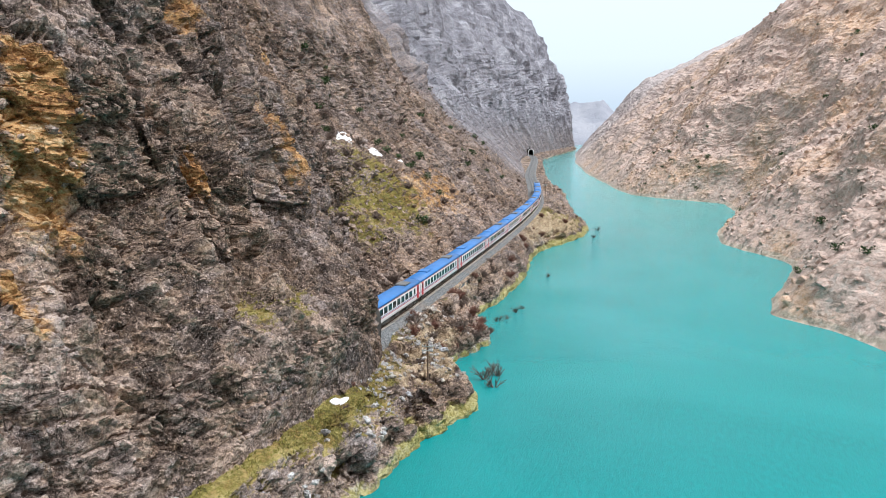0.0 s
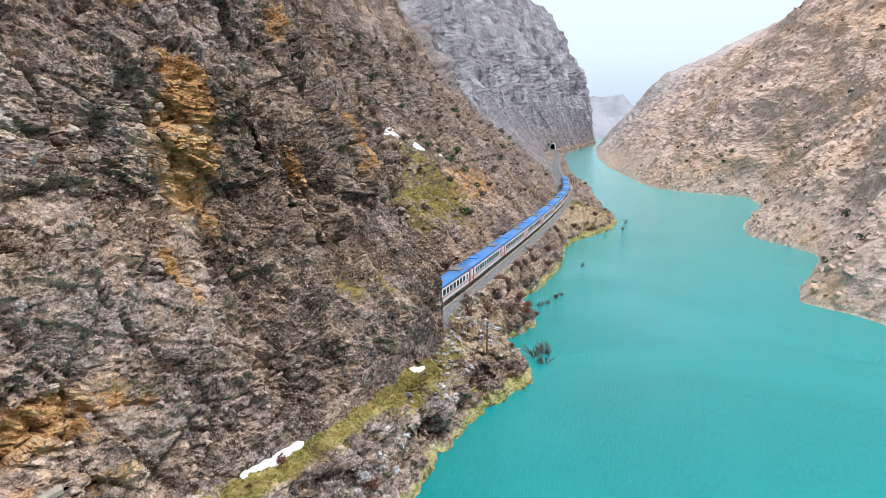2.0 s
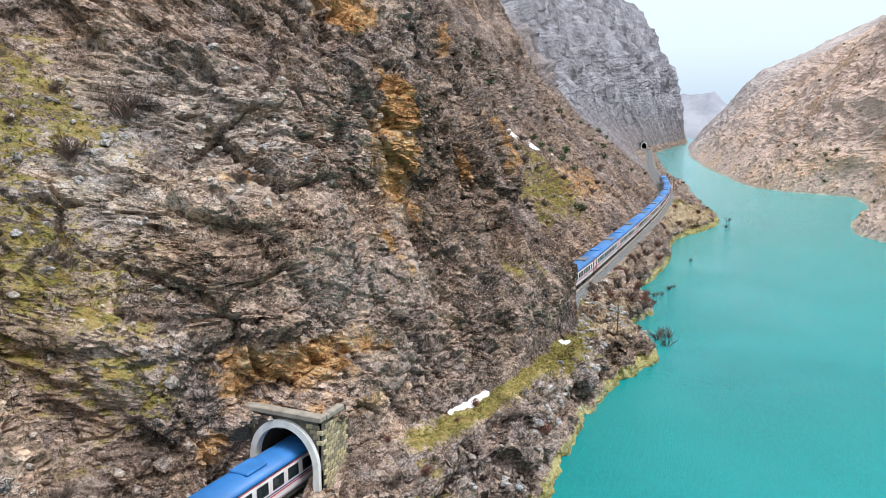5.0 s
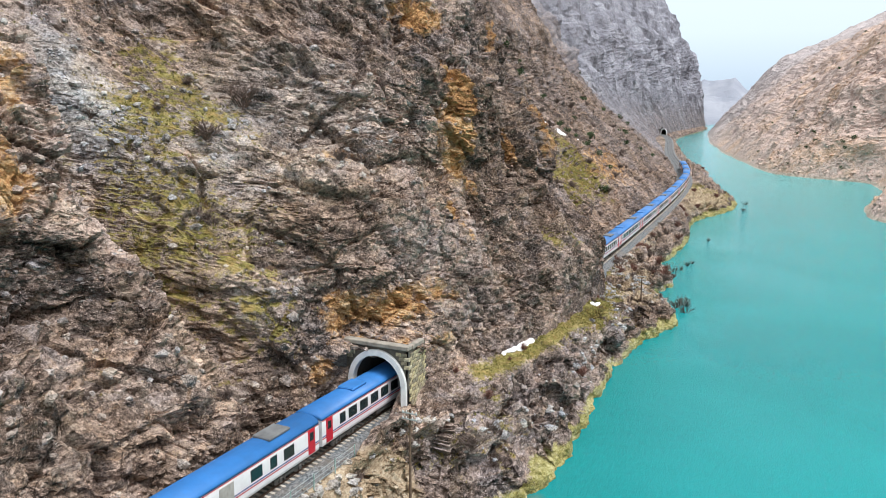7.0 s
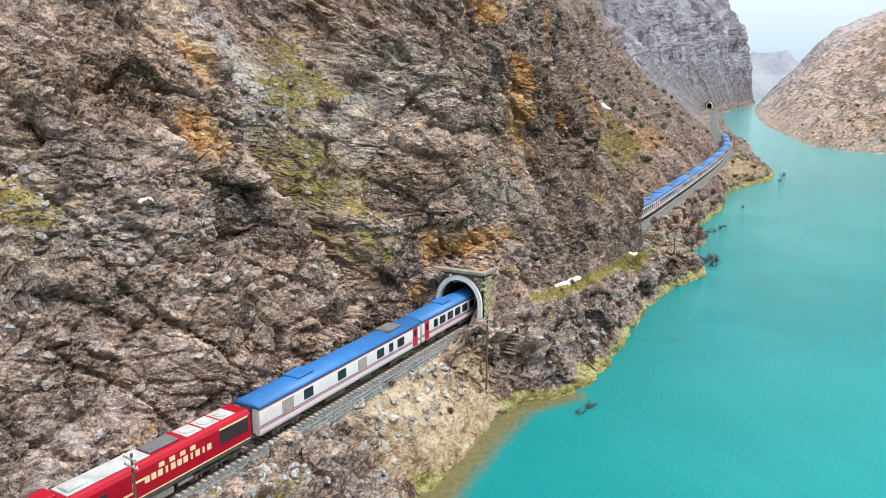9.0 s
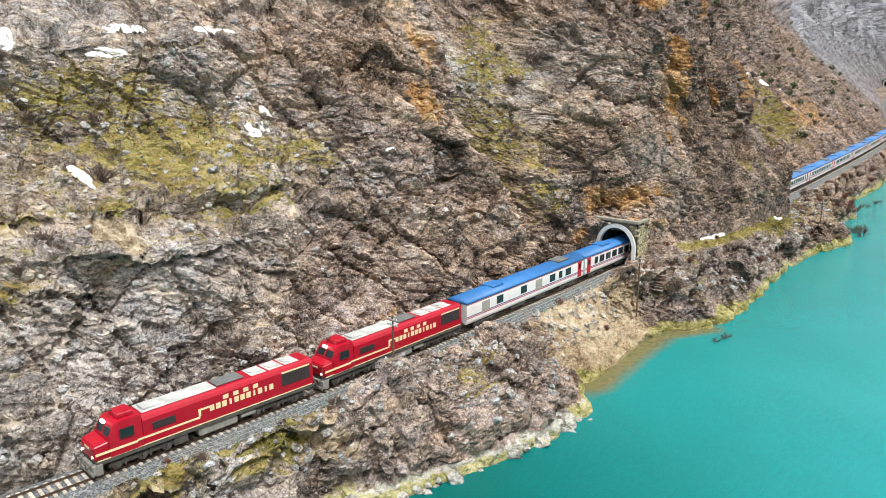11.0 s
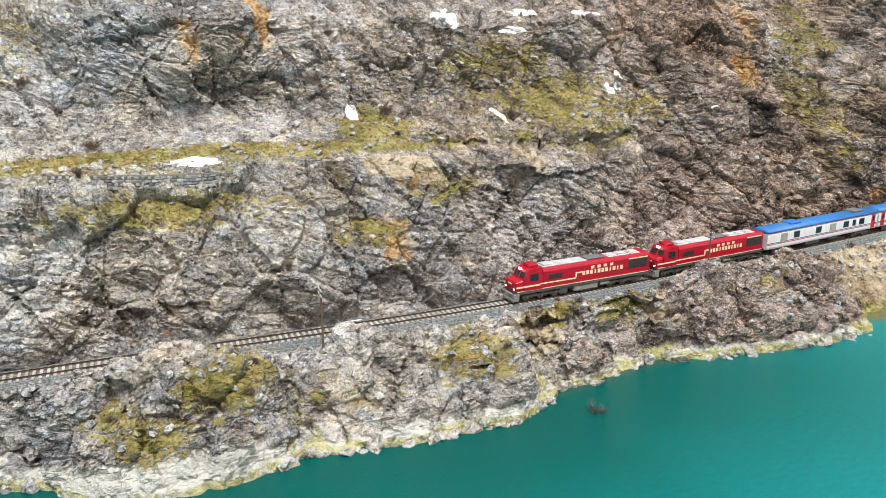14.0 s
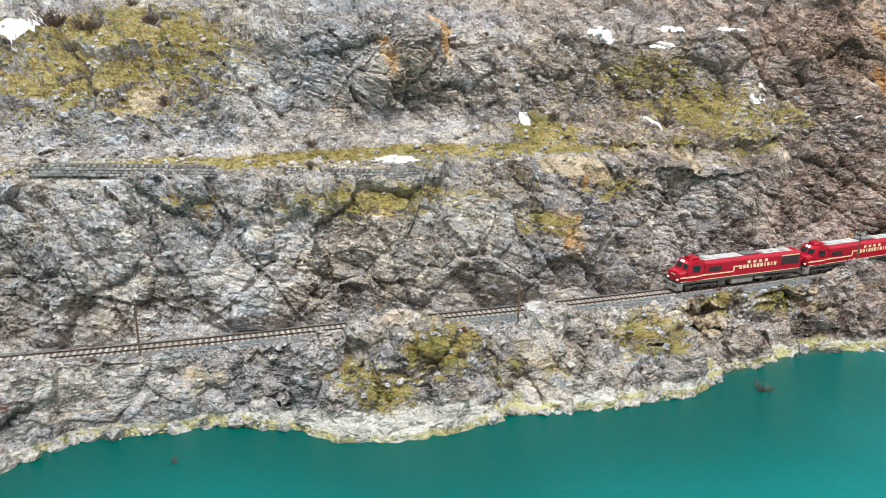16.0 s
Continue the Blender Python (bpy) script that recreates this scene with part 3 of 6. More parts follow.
def roughen(P, amp, distant=None, broken=0.0):
    """Break a sheet of rock into buttresses, beds, jointed blocks and chips, along its normals."""
    n = grid_normals(P)
    shape = P.shape[:2]
    p = P.reshape(-1, 3)
    big = fbm(p / 21.0, 3) * 1.8 + fbm(turned(p, 8, -6, (1 / 8.0, 1 / 8.0, 1 / 26.0)), 3, 0.5, True) * 1.2
    fluted = smoothstep(30, 46, p[:, 0]) * (1 - smoothstep(92, 112, p[:, 0])) * smoothstep(13, 20, p[:, 2])
    big = big + fluted * (fbm(p * np.array((1 / 5.0, 1 / 14.0, 1 / 42.0)) + 3.0, 3, 0.55, True) * 3.2)
    calm = np.maximum(broken, smoothstep(-0.12, 0.24, fbm(p / 8.5 + 31.0, 3)))  # smooth slabs beside broken ground
    flutes = fbm(turned(p, 12, -8, (1 / 3.0, 1 / 3.0, 1 / 11.0)), 3, 0.5, True) * 0.25
    bent = p + 0.9 * fbm(p / 4.0, 2)[:, None]
    f1, e1, n1 = facets(turned(bent, 30, 24, (1 / 7.5, 1 / 7.5, 1 / 4.6)))
    f2, e2, n2 = facets(turned(bent, 34, 60, (1 / 3.2, 1 / 3.2, 1 / 1.3)))
    f3, e3, n3 = facets(turned(p, 24, 70, (1 / 1.15, 1 / 1.15, 1 / 0.7)))
    f4, e4, n4 = facets(turned(p, 40, 15, (1 / 0.62, 1 / 0.62, 1 / 0.42)))
    chips = fbm(p / 0.8, 3, 0.65) * 0.08 + 0.22 * f4
    disp = big + flutes + 2.3 * f1 - 0.40 * (1 - smoothstep(0.0, 0.09, e1)) + (1.05 * f2 - 0.26 * (e2 < 0.08)) * (0.4 + 0.6 * calm) + (0.42 * f3 - 0.12 * (e3 < 0.1) + chips) * (0.25 + 0.75 * calm)
    bed, bg = layers(p, (0.35, 0.45, 0.82), 2.4, 0.6)
    joint, jg = layers(p, (0.90, 0.22, 0.30), 6.5, 0.6)
    slab, sg = layers(p, (0.62, 0.55, -0.56), 5.0, 0.5)
    disp = disp + (0.6 * bed - 0.25 * (bg < 0.07) + 1.7 * joint - 0.7 * (jg < 0.04) + 1.3 * slab - 0.5 * (sg < 0.05))
    shade = (0.40 * n1 + 0.34 * n2 + 0.18 * n3 + 0.08 * n4).reshape(shape)
    disp = disp.reshape(shape)
    if distant is not None:
        wide = (fbm(p / 95.0, 5, 0.52, True) * 13 + fbm(turned(p, 0, 20, (1 / 26, 1 / 26, 1 / 70)), 4, 0.55, True) * 5.0).reshape(shape)
        disp = disp + distant * wide
    return P + n * (disp * amp)[:, :, None], shade


# buttresses and clefts: centre, half width along x, half height, how far out
BULGES = [(-107, 35, 9, 8, 3.0), (-94.5, 38, 2.6, 8, -3.5), (-80, 33, 7, 6, 2.0), (-22, 27, 4, 15, 2.6), (-12, 20, 3, 9, -2.2), (-38, 33, 5, 11, 2.5), (-29, 24, 6, 12, 2.0), (-12.5, 31, 3.5, 13, -4.0), (28, 35, 5, 12, 2.2), (41, 33, 2.2, 10, -2.4), (50, 32, 5, 12, 2.6),
          (62, 26, 3, 10, -2.5), (70, 30, 5, 12, 2.0), (14, 24, 8, 5, 1.5), (-62, 14, 6, 5, 1.5), (-74, 12, 3, 5, -1.2), (-101, 15, 7, 6, 1.5), (-116, 12, 3, 5, -1.6), (-133, 14, 7, 6, 1.6)]
for bx_, bz_, hw, hh, outward in BULGES:
    CLIFF[:, :, 1] -= outward * (smoothstep(27, 37, Z) if bz_ > 30 and bx_ < -75 else 1.0) * np.exp(-(((CLIFF[:, :, 0] - bx_ - 0.25 * (bz_ - Z)) / hw) ** 2) - ((Z - bz_) / hh) ** 2)
over_ledge = (smoothstep(6, 10, XS) * (1 - smoothstep(66, 72, XS)))[:, None]
# the steep gully beside the tunnel, sharp along its western edge
gully_u = CLIFF[:, :, 0] - np.interp(Z, [12, 24, 38, 44, 60], [-13.5, -15.5, -16.5, -16, -10])
gully_in = smoothstep(0, 0.9, gully_u) * (1 - smoothstep(2, 8, gully_u)) * smoothstep(11, 16, Z) * (1 - smoothstep(50, 62, Z))
CLIFF[:, :, 1] += 5.5 * gully_in
gully_zone = smoothstep(0, 1.0, gully_u) * (1 - smoothstep(9, 15, gully_u)) * smoothstep(13, 18, Z) * (1 - smoothstep(46, 56, Z))
flat_in = smoothstep(6.0, 10.0, Z) * (1 - over_ledge) + smoothstep(8.5, 15.0, Z) * over_ledge
bench_calm = 1 - 0.88 * bench[:, None] * smoothstep(22.6, 24.0, Z) * (1 - smoothstep(26.0, 31.0, Z))
scree = smoothstep(96, 112, XS)[:, None] * (1 - smoothstep(40, 75, Z))
amp = (0.15 + 0.85 * flat_in) * bench_calm * (1 - 0.3 * scree) * (1 - 0.45 * gully_zone) * (1 - 0.65 * smoothstep(31, 35, Z) * (1 - smoothstep(42, 47, Z)) * (smoothstep(-15, -11, XS) * (1 - smoothstep(4, 8, XS)))[:, None])
away = smoothstep(110, 420, XS)[:, None] * smoothstep(14, 60, Z) + smoothstep(55, 120, Z) * 0.6
base_n = grid_normals(CLIFF)
SIGN = -1.0 if base_n[300, 60, 1] > 0 else 1.0
CLIFF_FLIP = SIGN < 0
CLIFF, cliff_block = roughen(CLIFF, amp * SIGN, distant=away)
cn = grid_normals(CLIFF) * SIGN
px, py, pz = CLIFF[:, :, 0], CLIFF[:, :, 1], CLIFF[:, :, 2]


def spots(P, rows):
    """Soft-edged patches: centre, radius along x, radius in height and weight."""
    out = np.zeros(P.shape[:2])
    for x, y, z, rx, rz, w in rows:
        d = ((P[:, :, 0] - x) / rx) ** 2 + ((P[:, :, 1] - y) / (rx + 3)) ** 2 + ((P[:, :, 2] - z) / rz) ** 2
        out = np.maximum(out, w * np.exp(-0.75 * d**1.5))
    return out


OCHRE = [(26, 2.5, 33.5, 3.2, 6.5, 1.15), (26, 3.5, 39, 2.6, 3.4, 0.95), (46, 4.5, 30.5, 1.4, 3.0, 0.85), (21, -0.5, 24, 1.1, 2.8, 0.95), (16, -2.2, 25, 1.0, 2.4, 0.7), (12.6, -2.5, 17, 1.0, 1.6, 0.8), (5.0, 1.5, 17.6, 7.5, 2.4, 0.9),
         (0.5, 4.5, 15.8, 2.2, 1.6, 0.8), (8.8, -2.8, 13.3, 2.0, 1.0, 0.7), (25, 8.2, 47.5, 4, 2.4, 1.0), (14.5, 28, 47, 3.5, 2.2, 0.9), (57, 12.5, 48, 4, 3, 0.8), (-26, 12.5, 32.5, 3.2, 3.6, 1.15), (-22, 17.5, 40, 1.6, 3.6, 1.1), (-96, 34, 41, 2.2, 6.0, 1.25)]
OCHRE_B = [(-89, 11.5, 15, 2.8, 3.6, 0.9), (-2.2, 5, 12.0, 2.0, 2.2, 0.75), (6.5, 9, 32, 3.0, 1.0, 0.7), (-106, 30, 38, 1.6, 4, 0.85), (-100, 31, 37, 1.2, 3, 0.7), (-133, 18, 20, 2.0, 1.6, 0.8), (-112.5, 15, 20, 1.4, 2.0, 0.95), (-70, 13.5, 21, 3.2, 1.8, 0.66), (-114.5, 13, 9.5, 2.0, 2.6, 0.55), (7.2, -2.3, 13.2, 2, 1.2, 0.8),
           (-43, 5, 11, 5, 2.0, 0.5), (-78, 7.5, 11.6, 4, 2.4, 0.45), (70, 6, 33, 4, 8, 0.6), (100, 26, 48, 9, 9, 0.6), (170, 16, 20, 30, 6, 0.6), (-55, 8, 13, 4, 3, 0.4), (-84, 14, 22, 4, 2.2, 0.85)]
ochre = spots(CLIFF, OCHRE + OCHRE_B) + 0.20 * smoothstep(-60, 100, px) * (pz > 10)
slope_up = np.clip(cn[:, :, 2], -1, 1)
GRASS = [(-8, 16, 25, 4.5, 9, 0.36), (-6, 9.5, 18, 2.6, 3, 0.7), (3, 31, 40, 6, 4, 0.75), (-2, 23, 36, 5, 3, 0.6), (-63, 31, 34, 7, 3.4, 0.74), (-57, 22, 29.5, 9, 3.2, 0.70), (-56, 15, 25, 8, 1.8, 0.7), (-45, 16, 28, 4, 1.6, 0.8), (-140, 46, 37, 16, 8, 1.35),
         (-115, 16.5, 20.6, 8, 1.6, 1.15), (-134, 19.6, 21.5, 3, 1.6, 0.85), (-108, 22, 25.0, 50, 0.5, 0.85), (-92, 10, 16.6, 5, 1.5, 0.85), (-81, 13.5, 20.4, 4, 1.8, 0.8), (-86, 23, 27, 4, 1.8, 0.85), (47, -3.5, 18.6, 7, 1.4, 0.85), (134, 18, 23, 20, 9, 1.15), (108, 12, 20, 10, 6, 0.9)]
moss = 0.10 * gully_in + 0.12 * gully_zone + 0.30 * spots(CLIFF, [(-65, 25, 31, 26, 10, 1.0), (-105, 16, 21, 34, 4, 0.8), (-6, 17, 28, 9, 16, 0.7)]) + spots(CLIFF, GRASS) * (0.35 + 0.75 * smoothstep(0.0, 0.8, slope_up)) + 0.34 * smoothstep(0.45, 0.95, slope_up) * (1 - 0.5 * smoothstep(5, 60, px))
soil = spots(CLIFF, [(-86, 16, 23, 4.5, 1.4, 0.95), (-68.5, 15, 22.5, 2.6, 2.2, 0.9), (-136, 39, 31.5, 4, 3, 0.6), (-77, 17, 24, 4, 1.2, 0.5)]) + 0.32 * smoothstep(110, 200, px) * (1 - smoothstep(300, 420, px)) * (pz < 70)
tunnel_hole = lambda x, y, z: (np.abs(y - track_y(x)) < 2.75) & (z < 13.7) & (((x > -1.5) & (x < 90)) | (x > 834))
cx = 0.25 * (CLIFF[:-1, :-1] + CLIFF[1:, :-1] + CLIFF[1:, 1:] + CLIFF[:-1, 1:])
keep = ~tunnel_hole(cx[:, :, 0], cx[:, :, 1], cx[:, :, 2])
zero = np.zeros_like(moss)
# share of painted distance haze, growing up the valley
far_haze = smoothstep(300, 470, px + 0.8 * (pz - 40)) * (0.55 + 0.45 * smoothstep(10, 60, pz))
# rock tone by region: real colour change plus compensation for exposure and sun
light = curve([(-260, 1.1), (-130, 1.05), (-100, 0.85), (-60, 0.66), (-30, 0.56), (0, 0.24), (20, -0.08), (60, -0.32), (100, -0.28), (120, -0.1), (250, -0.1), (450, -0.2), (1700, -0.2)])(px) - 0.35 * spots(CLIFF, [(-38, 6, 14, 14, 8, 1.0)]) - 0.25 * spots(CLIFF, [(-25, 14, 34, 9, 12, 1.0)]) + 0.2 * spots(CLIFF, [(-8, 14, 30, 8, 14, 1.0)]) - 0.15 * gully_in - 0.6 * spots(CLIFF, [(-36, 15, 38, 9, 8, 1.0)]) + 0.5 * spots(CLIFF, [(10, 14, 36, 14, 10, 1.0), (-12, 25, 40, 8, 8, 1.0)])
cliff = grid_mesh("cliff", CLIFF, ROCK, dict(moss=moss, ochre=ochre, soil=soil, pale=zero, algae=zero, far_haze=far_haze, light=light, block=cliff_block), keep, flip=not CLIFF_FLIP, smooth=False)
tagged(cliff, "grey limestone gorge cliff with ochre scars and moss", "cliff", kind="structure")

# ---- the rocky bank between the railway and the water ----
BX = XS[(XS > -250) & (XS < 1400)]
crest_z = curve([(-260, 8), (-175, 6.9), (-158, 7.0), (-152, 7.9), (-145, 7.7), (-140, 7.3), (-136, 7.3), (-131, 7.7), (-127, 8.6), (-122, 8.8), (-116, 10.0), (-110, 8.4), (-104.5, 6.6), (-98, 8.4), (-92, 7.0), (-87, 6.9), (-78, 7.7), (-70, 7.2),
                 (-65, 7.9), (-60, 7.6), (-52, 9.7), (-44, 9.5), (-38, 8.9), (-33, 8.0), (-24, 6.3), (-13, 6.0), (-8, 7.2), (-5, 8.8), (-1, 9.6), (3, 9.5), (8, 9.8), (15, 9.5), (25, 9.1), (50, 8.2), (66, 6.2), (76, 5.6), (84, 6.4), (100, 6.8), (250, 7.0), (1400, 7.0)])
shelf_z = curve([(-260, 6), (-152, 7.6), (-145, 7.4), (-138, 6.4), (-126, 7.4), (-118, 9.6), (-112, 8.4), (-106, 6.8), (-96, 8.5), (-90, 6.6), (-84, 5.4), (-76, 5.4), (-68, 7.0), (-60, 6.4), (-53, 9.2), (-42, 8.9), (-35, 7.4),
                 (-28, 5.4), (-20, 4.6), (-9, 4.8), (-5, 6.4), (-1, 7.8), (4, 8.8), (10, 9.4), (22, 8.9), (37, 8.4), (53, 7.6), (62, 5.8), (72, 5.0), (84, 5.4), (250, 5.6), (1400, 5.5)])
mid_z = curve([(-260, 4), (-150, 5.2), (-138, 4.4), (-125, 5.6), (-117, 6.4), (-107, 4.6), (-97, 5.6), (-85, 4.4), (-76, 4.0), (-68, 5.0), (-60, 4.9), (-53, 7.4), (-42, 6.6), (-32, 4.8), (-24, 3.0), (-12, 3.2), (-4, 4.4), (2, 5.4),
               (14, 7.2), (24, 7.6), (31, 6.6), (50, 6.4), (62, 4.6), (72, 4.6), (90, 4.2), (250, 4.2), (1400, 4)])
inner = np.minimum(track_y(BX) - 2.7, foot_y(BX) + 1.5)
ys = shore_y(BX)
ys = ys + 0.9 * fbm(np.stack([BX / 5.0, BX * 0, BX * 0], 1), 3) + 0.35 * fbm(np.stack([BX / 1.7, BX * 0 + 4.0, BX * 0], 1), 3, 0.6)
ys = np.minimum(ys, inner - 2.6)
gully = sum(w * np.exp(-(((BX - g) / 2.0) ** 2)) for g, w in ((-148, 0.6), (-130.5, 0.6), (-105.5, 1.1), (-92.5, 0.5), (-80, 1.1), (-61, 0.6), (-25, 0.8), (9, 0.5), (44, 0.5), (60, 0.6)))
tun = smoothstep(-2, 3, BX) * (1 - smoothstep(74, 80, BX))
low_z = mid_z(BX) * (0.56 - 0.16 * smoothstep(-27, -22, BX) * (1 - smoothstep(-10, -4, BX)))
knots = [(np.where(BX > 95, foot_y(BX) + 9.0, inner + 0.6), np.where(BX > 95, 6.3, 6.55) + tun * (crest_z(BX) - 6.0)), (inner - 0.02, 6.9 + tun * (crest_z(BX) + 0.3 - 6.9)), (inner + 0.18 * (ys - inner), crest_z(BX)), (inner + 0.46 * (ys - inner), shelf_z(BX)),
         (inner + 0.70 * (ys - inner), mid_z(BX)), (inner + 0.90 * (ys - inner), low_z), (ys + 0.02, 0.28 * low_z), (ys - 0.25, BX * 0 - 0.6), (ys - 1.6, BX * 0 - 2.5), (ys - 7, BX * 0 - 6)]
bn = [3, 14, 24, 26, 26, 16, 6, 5, 4]
by, bz = [], []
for (a, za), (b, zb), n in zip(knots, knots[1:], bn):
    for s in np.linspace(0, 1, n, endpoint=False):
        by.append(a + (b - a) * s)
        bz.append(za + (zb - za) * s)
by.append(knots[-1][0]), bz.append(knots[-1][1])
BANK = np.stack([np.repeat(BX[:, None], len(by), 1), np.stack(by, 1), np.stack(bz, 1)], 2)
cut = gully[:, None] * np.interp(np.arange(len(by)), [0, 18, 42, 90, 110, 124], [0, 0.0, 1.0, 1.0, 0.4, 0.0])[None, :]
rows_b = np.arange(BANK.shape[1])
cut = cut * np.clip((inner - ys) / 9.0, 0.15, 1.0)[:, None]
hump = sum(np.exp(-(((BX - c) / w) ** 2)) for c, w in ((-152, 4), (-139, 4), (-121, 3), (-113, 4), (-99, 3), (-87.5, 3), (-74, 4), (-60, 3.5), (-48, 4), (-37, 4)))
BANK[:, :, 2] += 0.5 * hump[:, None] * np.interp(rows_b, [0, 8, 24, 66, 96, 124], [0, 0, 1.0, 0.8, 0, 0])[None, :]
BANK[:, :, 1] += 1.5 * cut
BANK[:, :, 2] -= np.maximum(BANK[:, :, 2], 0) * 0.30 * cut
rows_v = np.arange(BANK.shape[1])
edge = smoothstep(3, 22, rows_v)[None, :] * (1 - 0.55 * smoothstep(96, 110, rows_v)[None, :])
ledge_flat = (smoothstep(4, 12, BX) * (1 - smoothstep(66, 76, BX)))[:, None] * (1 - smoothstep(38, 52, rows_v))[None, :]
edge = edge * (1 - 0.8 * ledge_flat) * np.clip((inner - ys) / 7.0, 0.35, 1.0)[:, None]
pale_top = curve([(-260, 1.1), (-150, 1.1), (-130, 1.4), (-125, 2.9), (-112, 2.9), (-107, 1.0), (-101, 1.2), (-96, 2.2), (-93, 1.2), (-86, 1.9), (-80, 1.0), (-50, 1.3), (-40, 1.4), (0, 1.2), (1400, 1.2)])(BX)[:, None]
slab_foot = (smoothstep(-127, -124, BX) * (1 - smoothstep(-112, -108, BX)))[:, None]
edge = edge * (0.62 - 0.3 * slab_foot + (0.38 + 0.3 * slab_foot) * smoothstep(pale_top - 0.8, pale_top + 0.8, BANK[:, :, 2]))
edge = edge * (1 - 0.75 * smoothstep(-27, -23, BX) * (1 - smoothstep(-10, -5, BX)))[:, None]
bsign = -1.0 if grid_normals(BANK)[300, 40, 2] < 0 else 1.0
kb, ke = blocks(turned(BANK.reshape(-1, 3) + 1.5 * fbm(BANK.reshape(-1, 3) / 5.0, 2)[:, None], 8, 35, (1 / 6.5, 1 / 6.5, 1 / 7.5)))
knoll = (3.0 * kb - 2.0 * (1 - smoothstep(0.0, 0.20, ke))).reshape(BANK.shape[:2])
BANK = BANK + grid_normals(BANK) * (knoll * 0.8 * edge * bsign)[:, :, None]
BANK, bank_block = roughen(BANK, 0.5 * edge * bsign, broken=1.0)
bnrm = grid_normals(BANK) * bsign
bxx, byy, bzz = BANK[:, :, 0], BANK[:, :, 1], BANK[:, :, 2]
up = np.clip(bnrm[:, :, 2], 0, 1)
B_GRASS = [(-112.5, 0.5, 7.0, 3.4, 1.6, 1.15), (-119, 1, 3.8, 3, 1.2, 1.1), (-122, 2, 5.6, 2, 0.9, 0.9), (-87, -0.3, 5.4, 3.5, 1.3, 1.0), (-74, -1, 7, 3, 1.0, 1.0), (-65, -0.8, 6.0, 4, 1.2, 1.05), (-100, 0, 4, 3, 1, 0.7), (-44, -1.5, 7.3, 4, 1, 0.8), (60, -10, 7, 14, 1.6, 0.6), (2, -9, 5, 5, 2, 0.4), (235, -6, 5, 18, 3, 0.6)]
ledge_y = np.interp(bxx, [8, 14, 25, 35, 56], [-6.3, -7.3, -8.6, -9.6, -9.6])
ledge_grass = np.exp(-(((byy - ledge_y) / 1.25) ** 2)) * smoothstep(7, 13, bxx) * (1 - smoothstep(56, 64, bxx))
b_moss = 1.05 * ledge_grass + 0.40 * cut * (bzz > 2.0) + spots(BANK, [(x, y, z, 1.3 * a, 1.3 * c, 1.1 * w) for x, y, z, a, c, w in B_GRASS]) * (0.6 + 0.7 * up) + 0.38 * smoothstep(0.6, 0.97, up) * (bzz > 3)
pale = 1.15 - 1.15 * smoothstep(pale_top - 0.25, pale_top + 0.45, bzz + 0.5 * fbm(BANK.reshape(-1, 3) / 4.0, 2).reshape(bzz.shape))
pale = pale * (1 - 0.52 * smoothstep(-46, -24, bxx)) * (0.72 + 0.5 * fbm(BANK.reshape(-1, 3) / 2.6 + 8.0, 3).reshape(bzz.shape))
algae = 0.55 * (1 - smoothstep(0.4, 1.2 + 1.0 * smoothstep(-46, -24, bxx), bzz)) + 0.5 * cut * (bzz < 3.0) + spots(BANK, [(-90, -8, 1.0, 30, 1.0, 0.35), (-55, -9, 1.0, 18, 1.0, 0.45), (-20, -10, 0.8, 14, 0.8, 0.5), (20, -15, 1.0, 25, 1.0, 0.5), (70, -15, 1.0, 20, 1.2, 0.5), (-140, 8, 1.0, 15, 1.0, 0.5), (190, -10, 1.0, 70, 1.4, 0.5)])
b_soil = spots(BANK, [(-16, -5, 4, 9, 4, 1.5), (-9, -5, 4, 7, 4, 1.3), (-24, -5, 4, 5, 3, 0.9), (84, -8, 4, 10, 3, 0.8), (220, -6, 5, 40, 4, 0.7), (120, -4, 6, 20, 3, 0.5), (-94, 0, 6.5, 8, 1.2, 0.4), (70, -11, 5, 10, 1.6, 0.6), (-78, -1, 5, 4, 2, 0.7), (-101, -1, 5, 3, 2, 0.6), (-60, -3, 5, 4, 2, 0.6), (-136, 8, 5, 4, 2, 0.5)])
b_soil = b_soil + 0.34 * np.exp(-(((rows_v - 16) / 8.0) ** 2))[None, :] * (bxx < -26)
bc = 0.25 * (BANK[:-1, :-1] + BANK[1:, :-1] + BANK[1:, 1:] + BANK[:-1, 1:])
bkeep = ~((np.abs(bc[:, :, 1] - track_y(bc[:, :, 0])) < 2.3) & (bc[:, :, 2] > 6.4) & (bc[:, :, 2] < 13.7) & (bc[:, :, 0] > -30) & (bc[:, :, 0] < 90))
# the bank's tone falls towards the tunnel, partly as exposure compensation in the colour
bank = grid_mesh("river_bank", BANK, ROCK, dict(moss=b_moss, ochre=0.05 + 0 * b_moss, soil=b_soil, pale=pale, algae=algae, far_haze=0 * pale, light=0.86 - 0.78 * smoothstep(-95, -10, bxx), block=bank_block), bkeep, flip=bsign < 0, smooth=False)
tagged(bank, "jointed grey limestone river bank bleached at the waterline", "river bank", kind="structure")

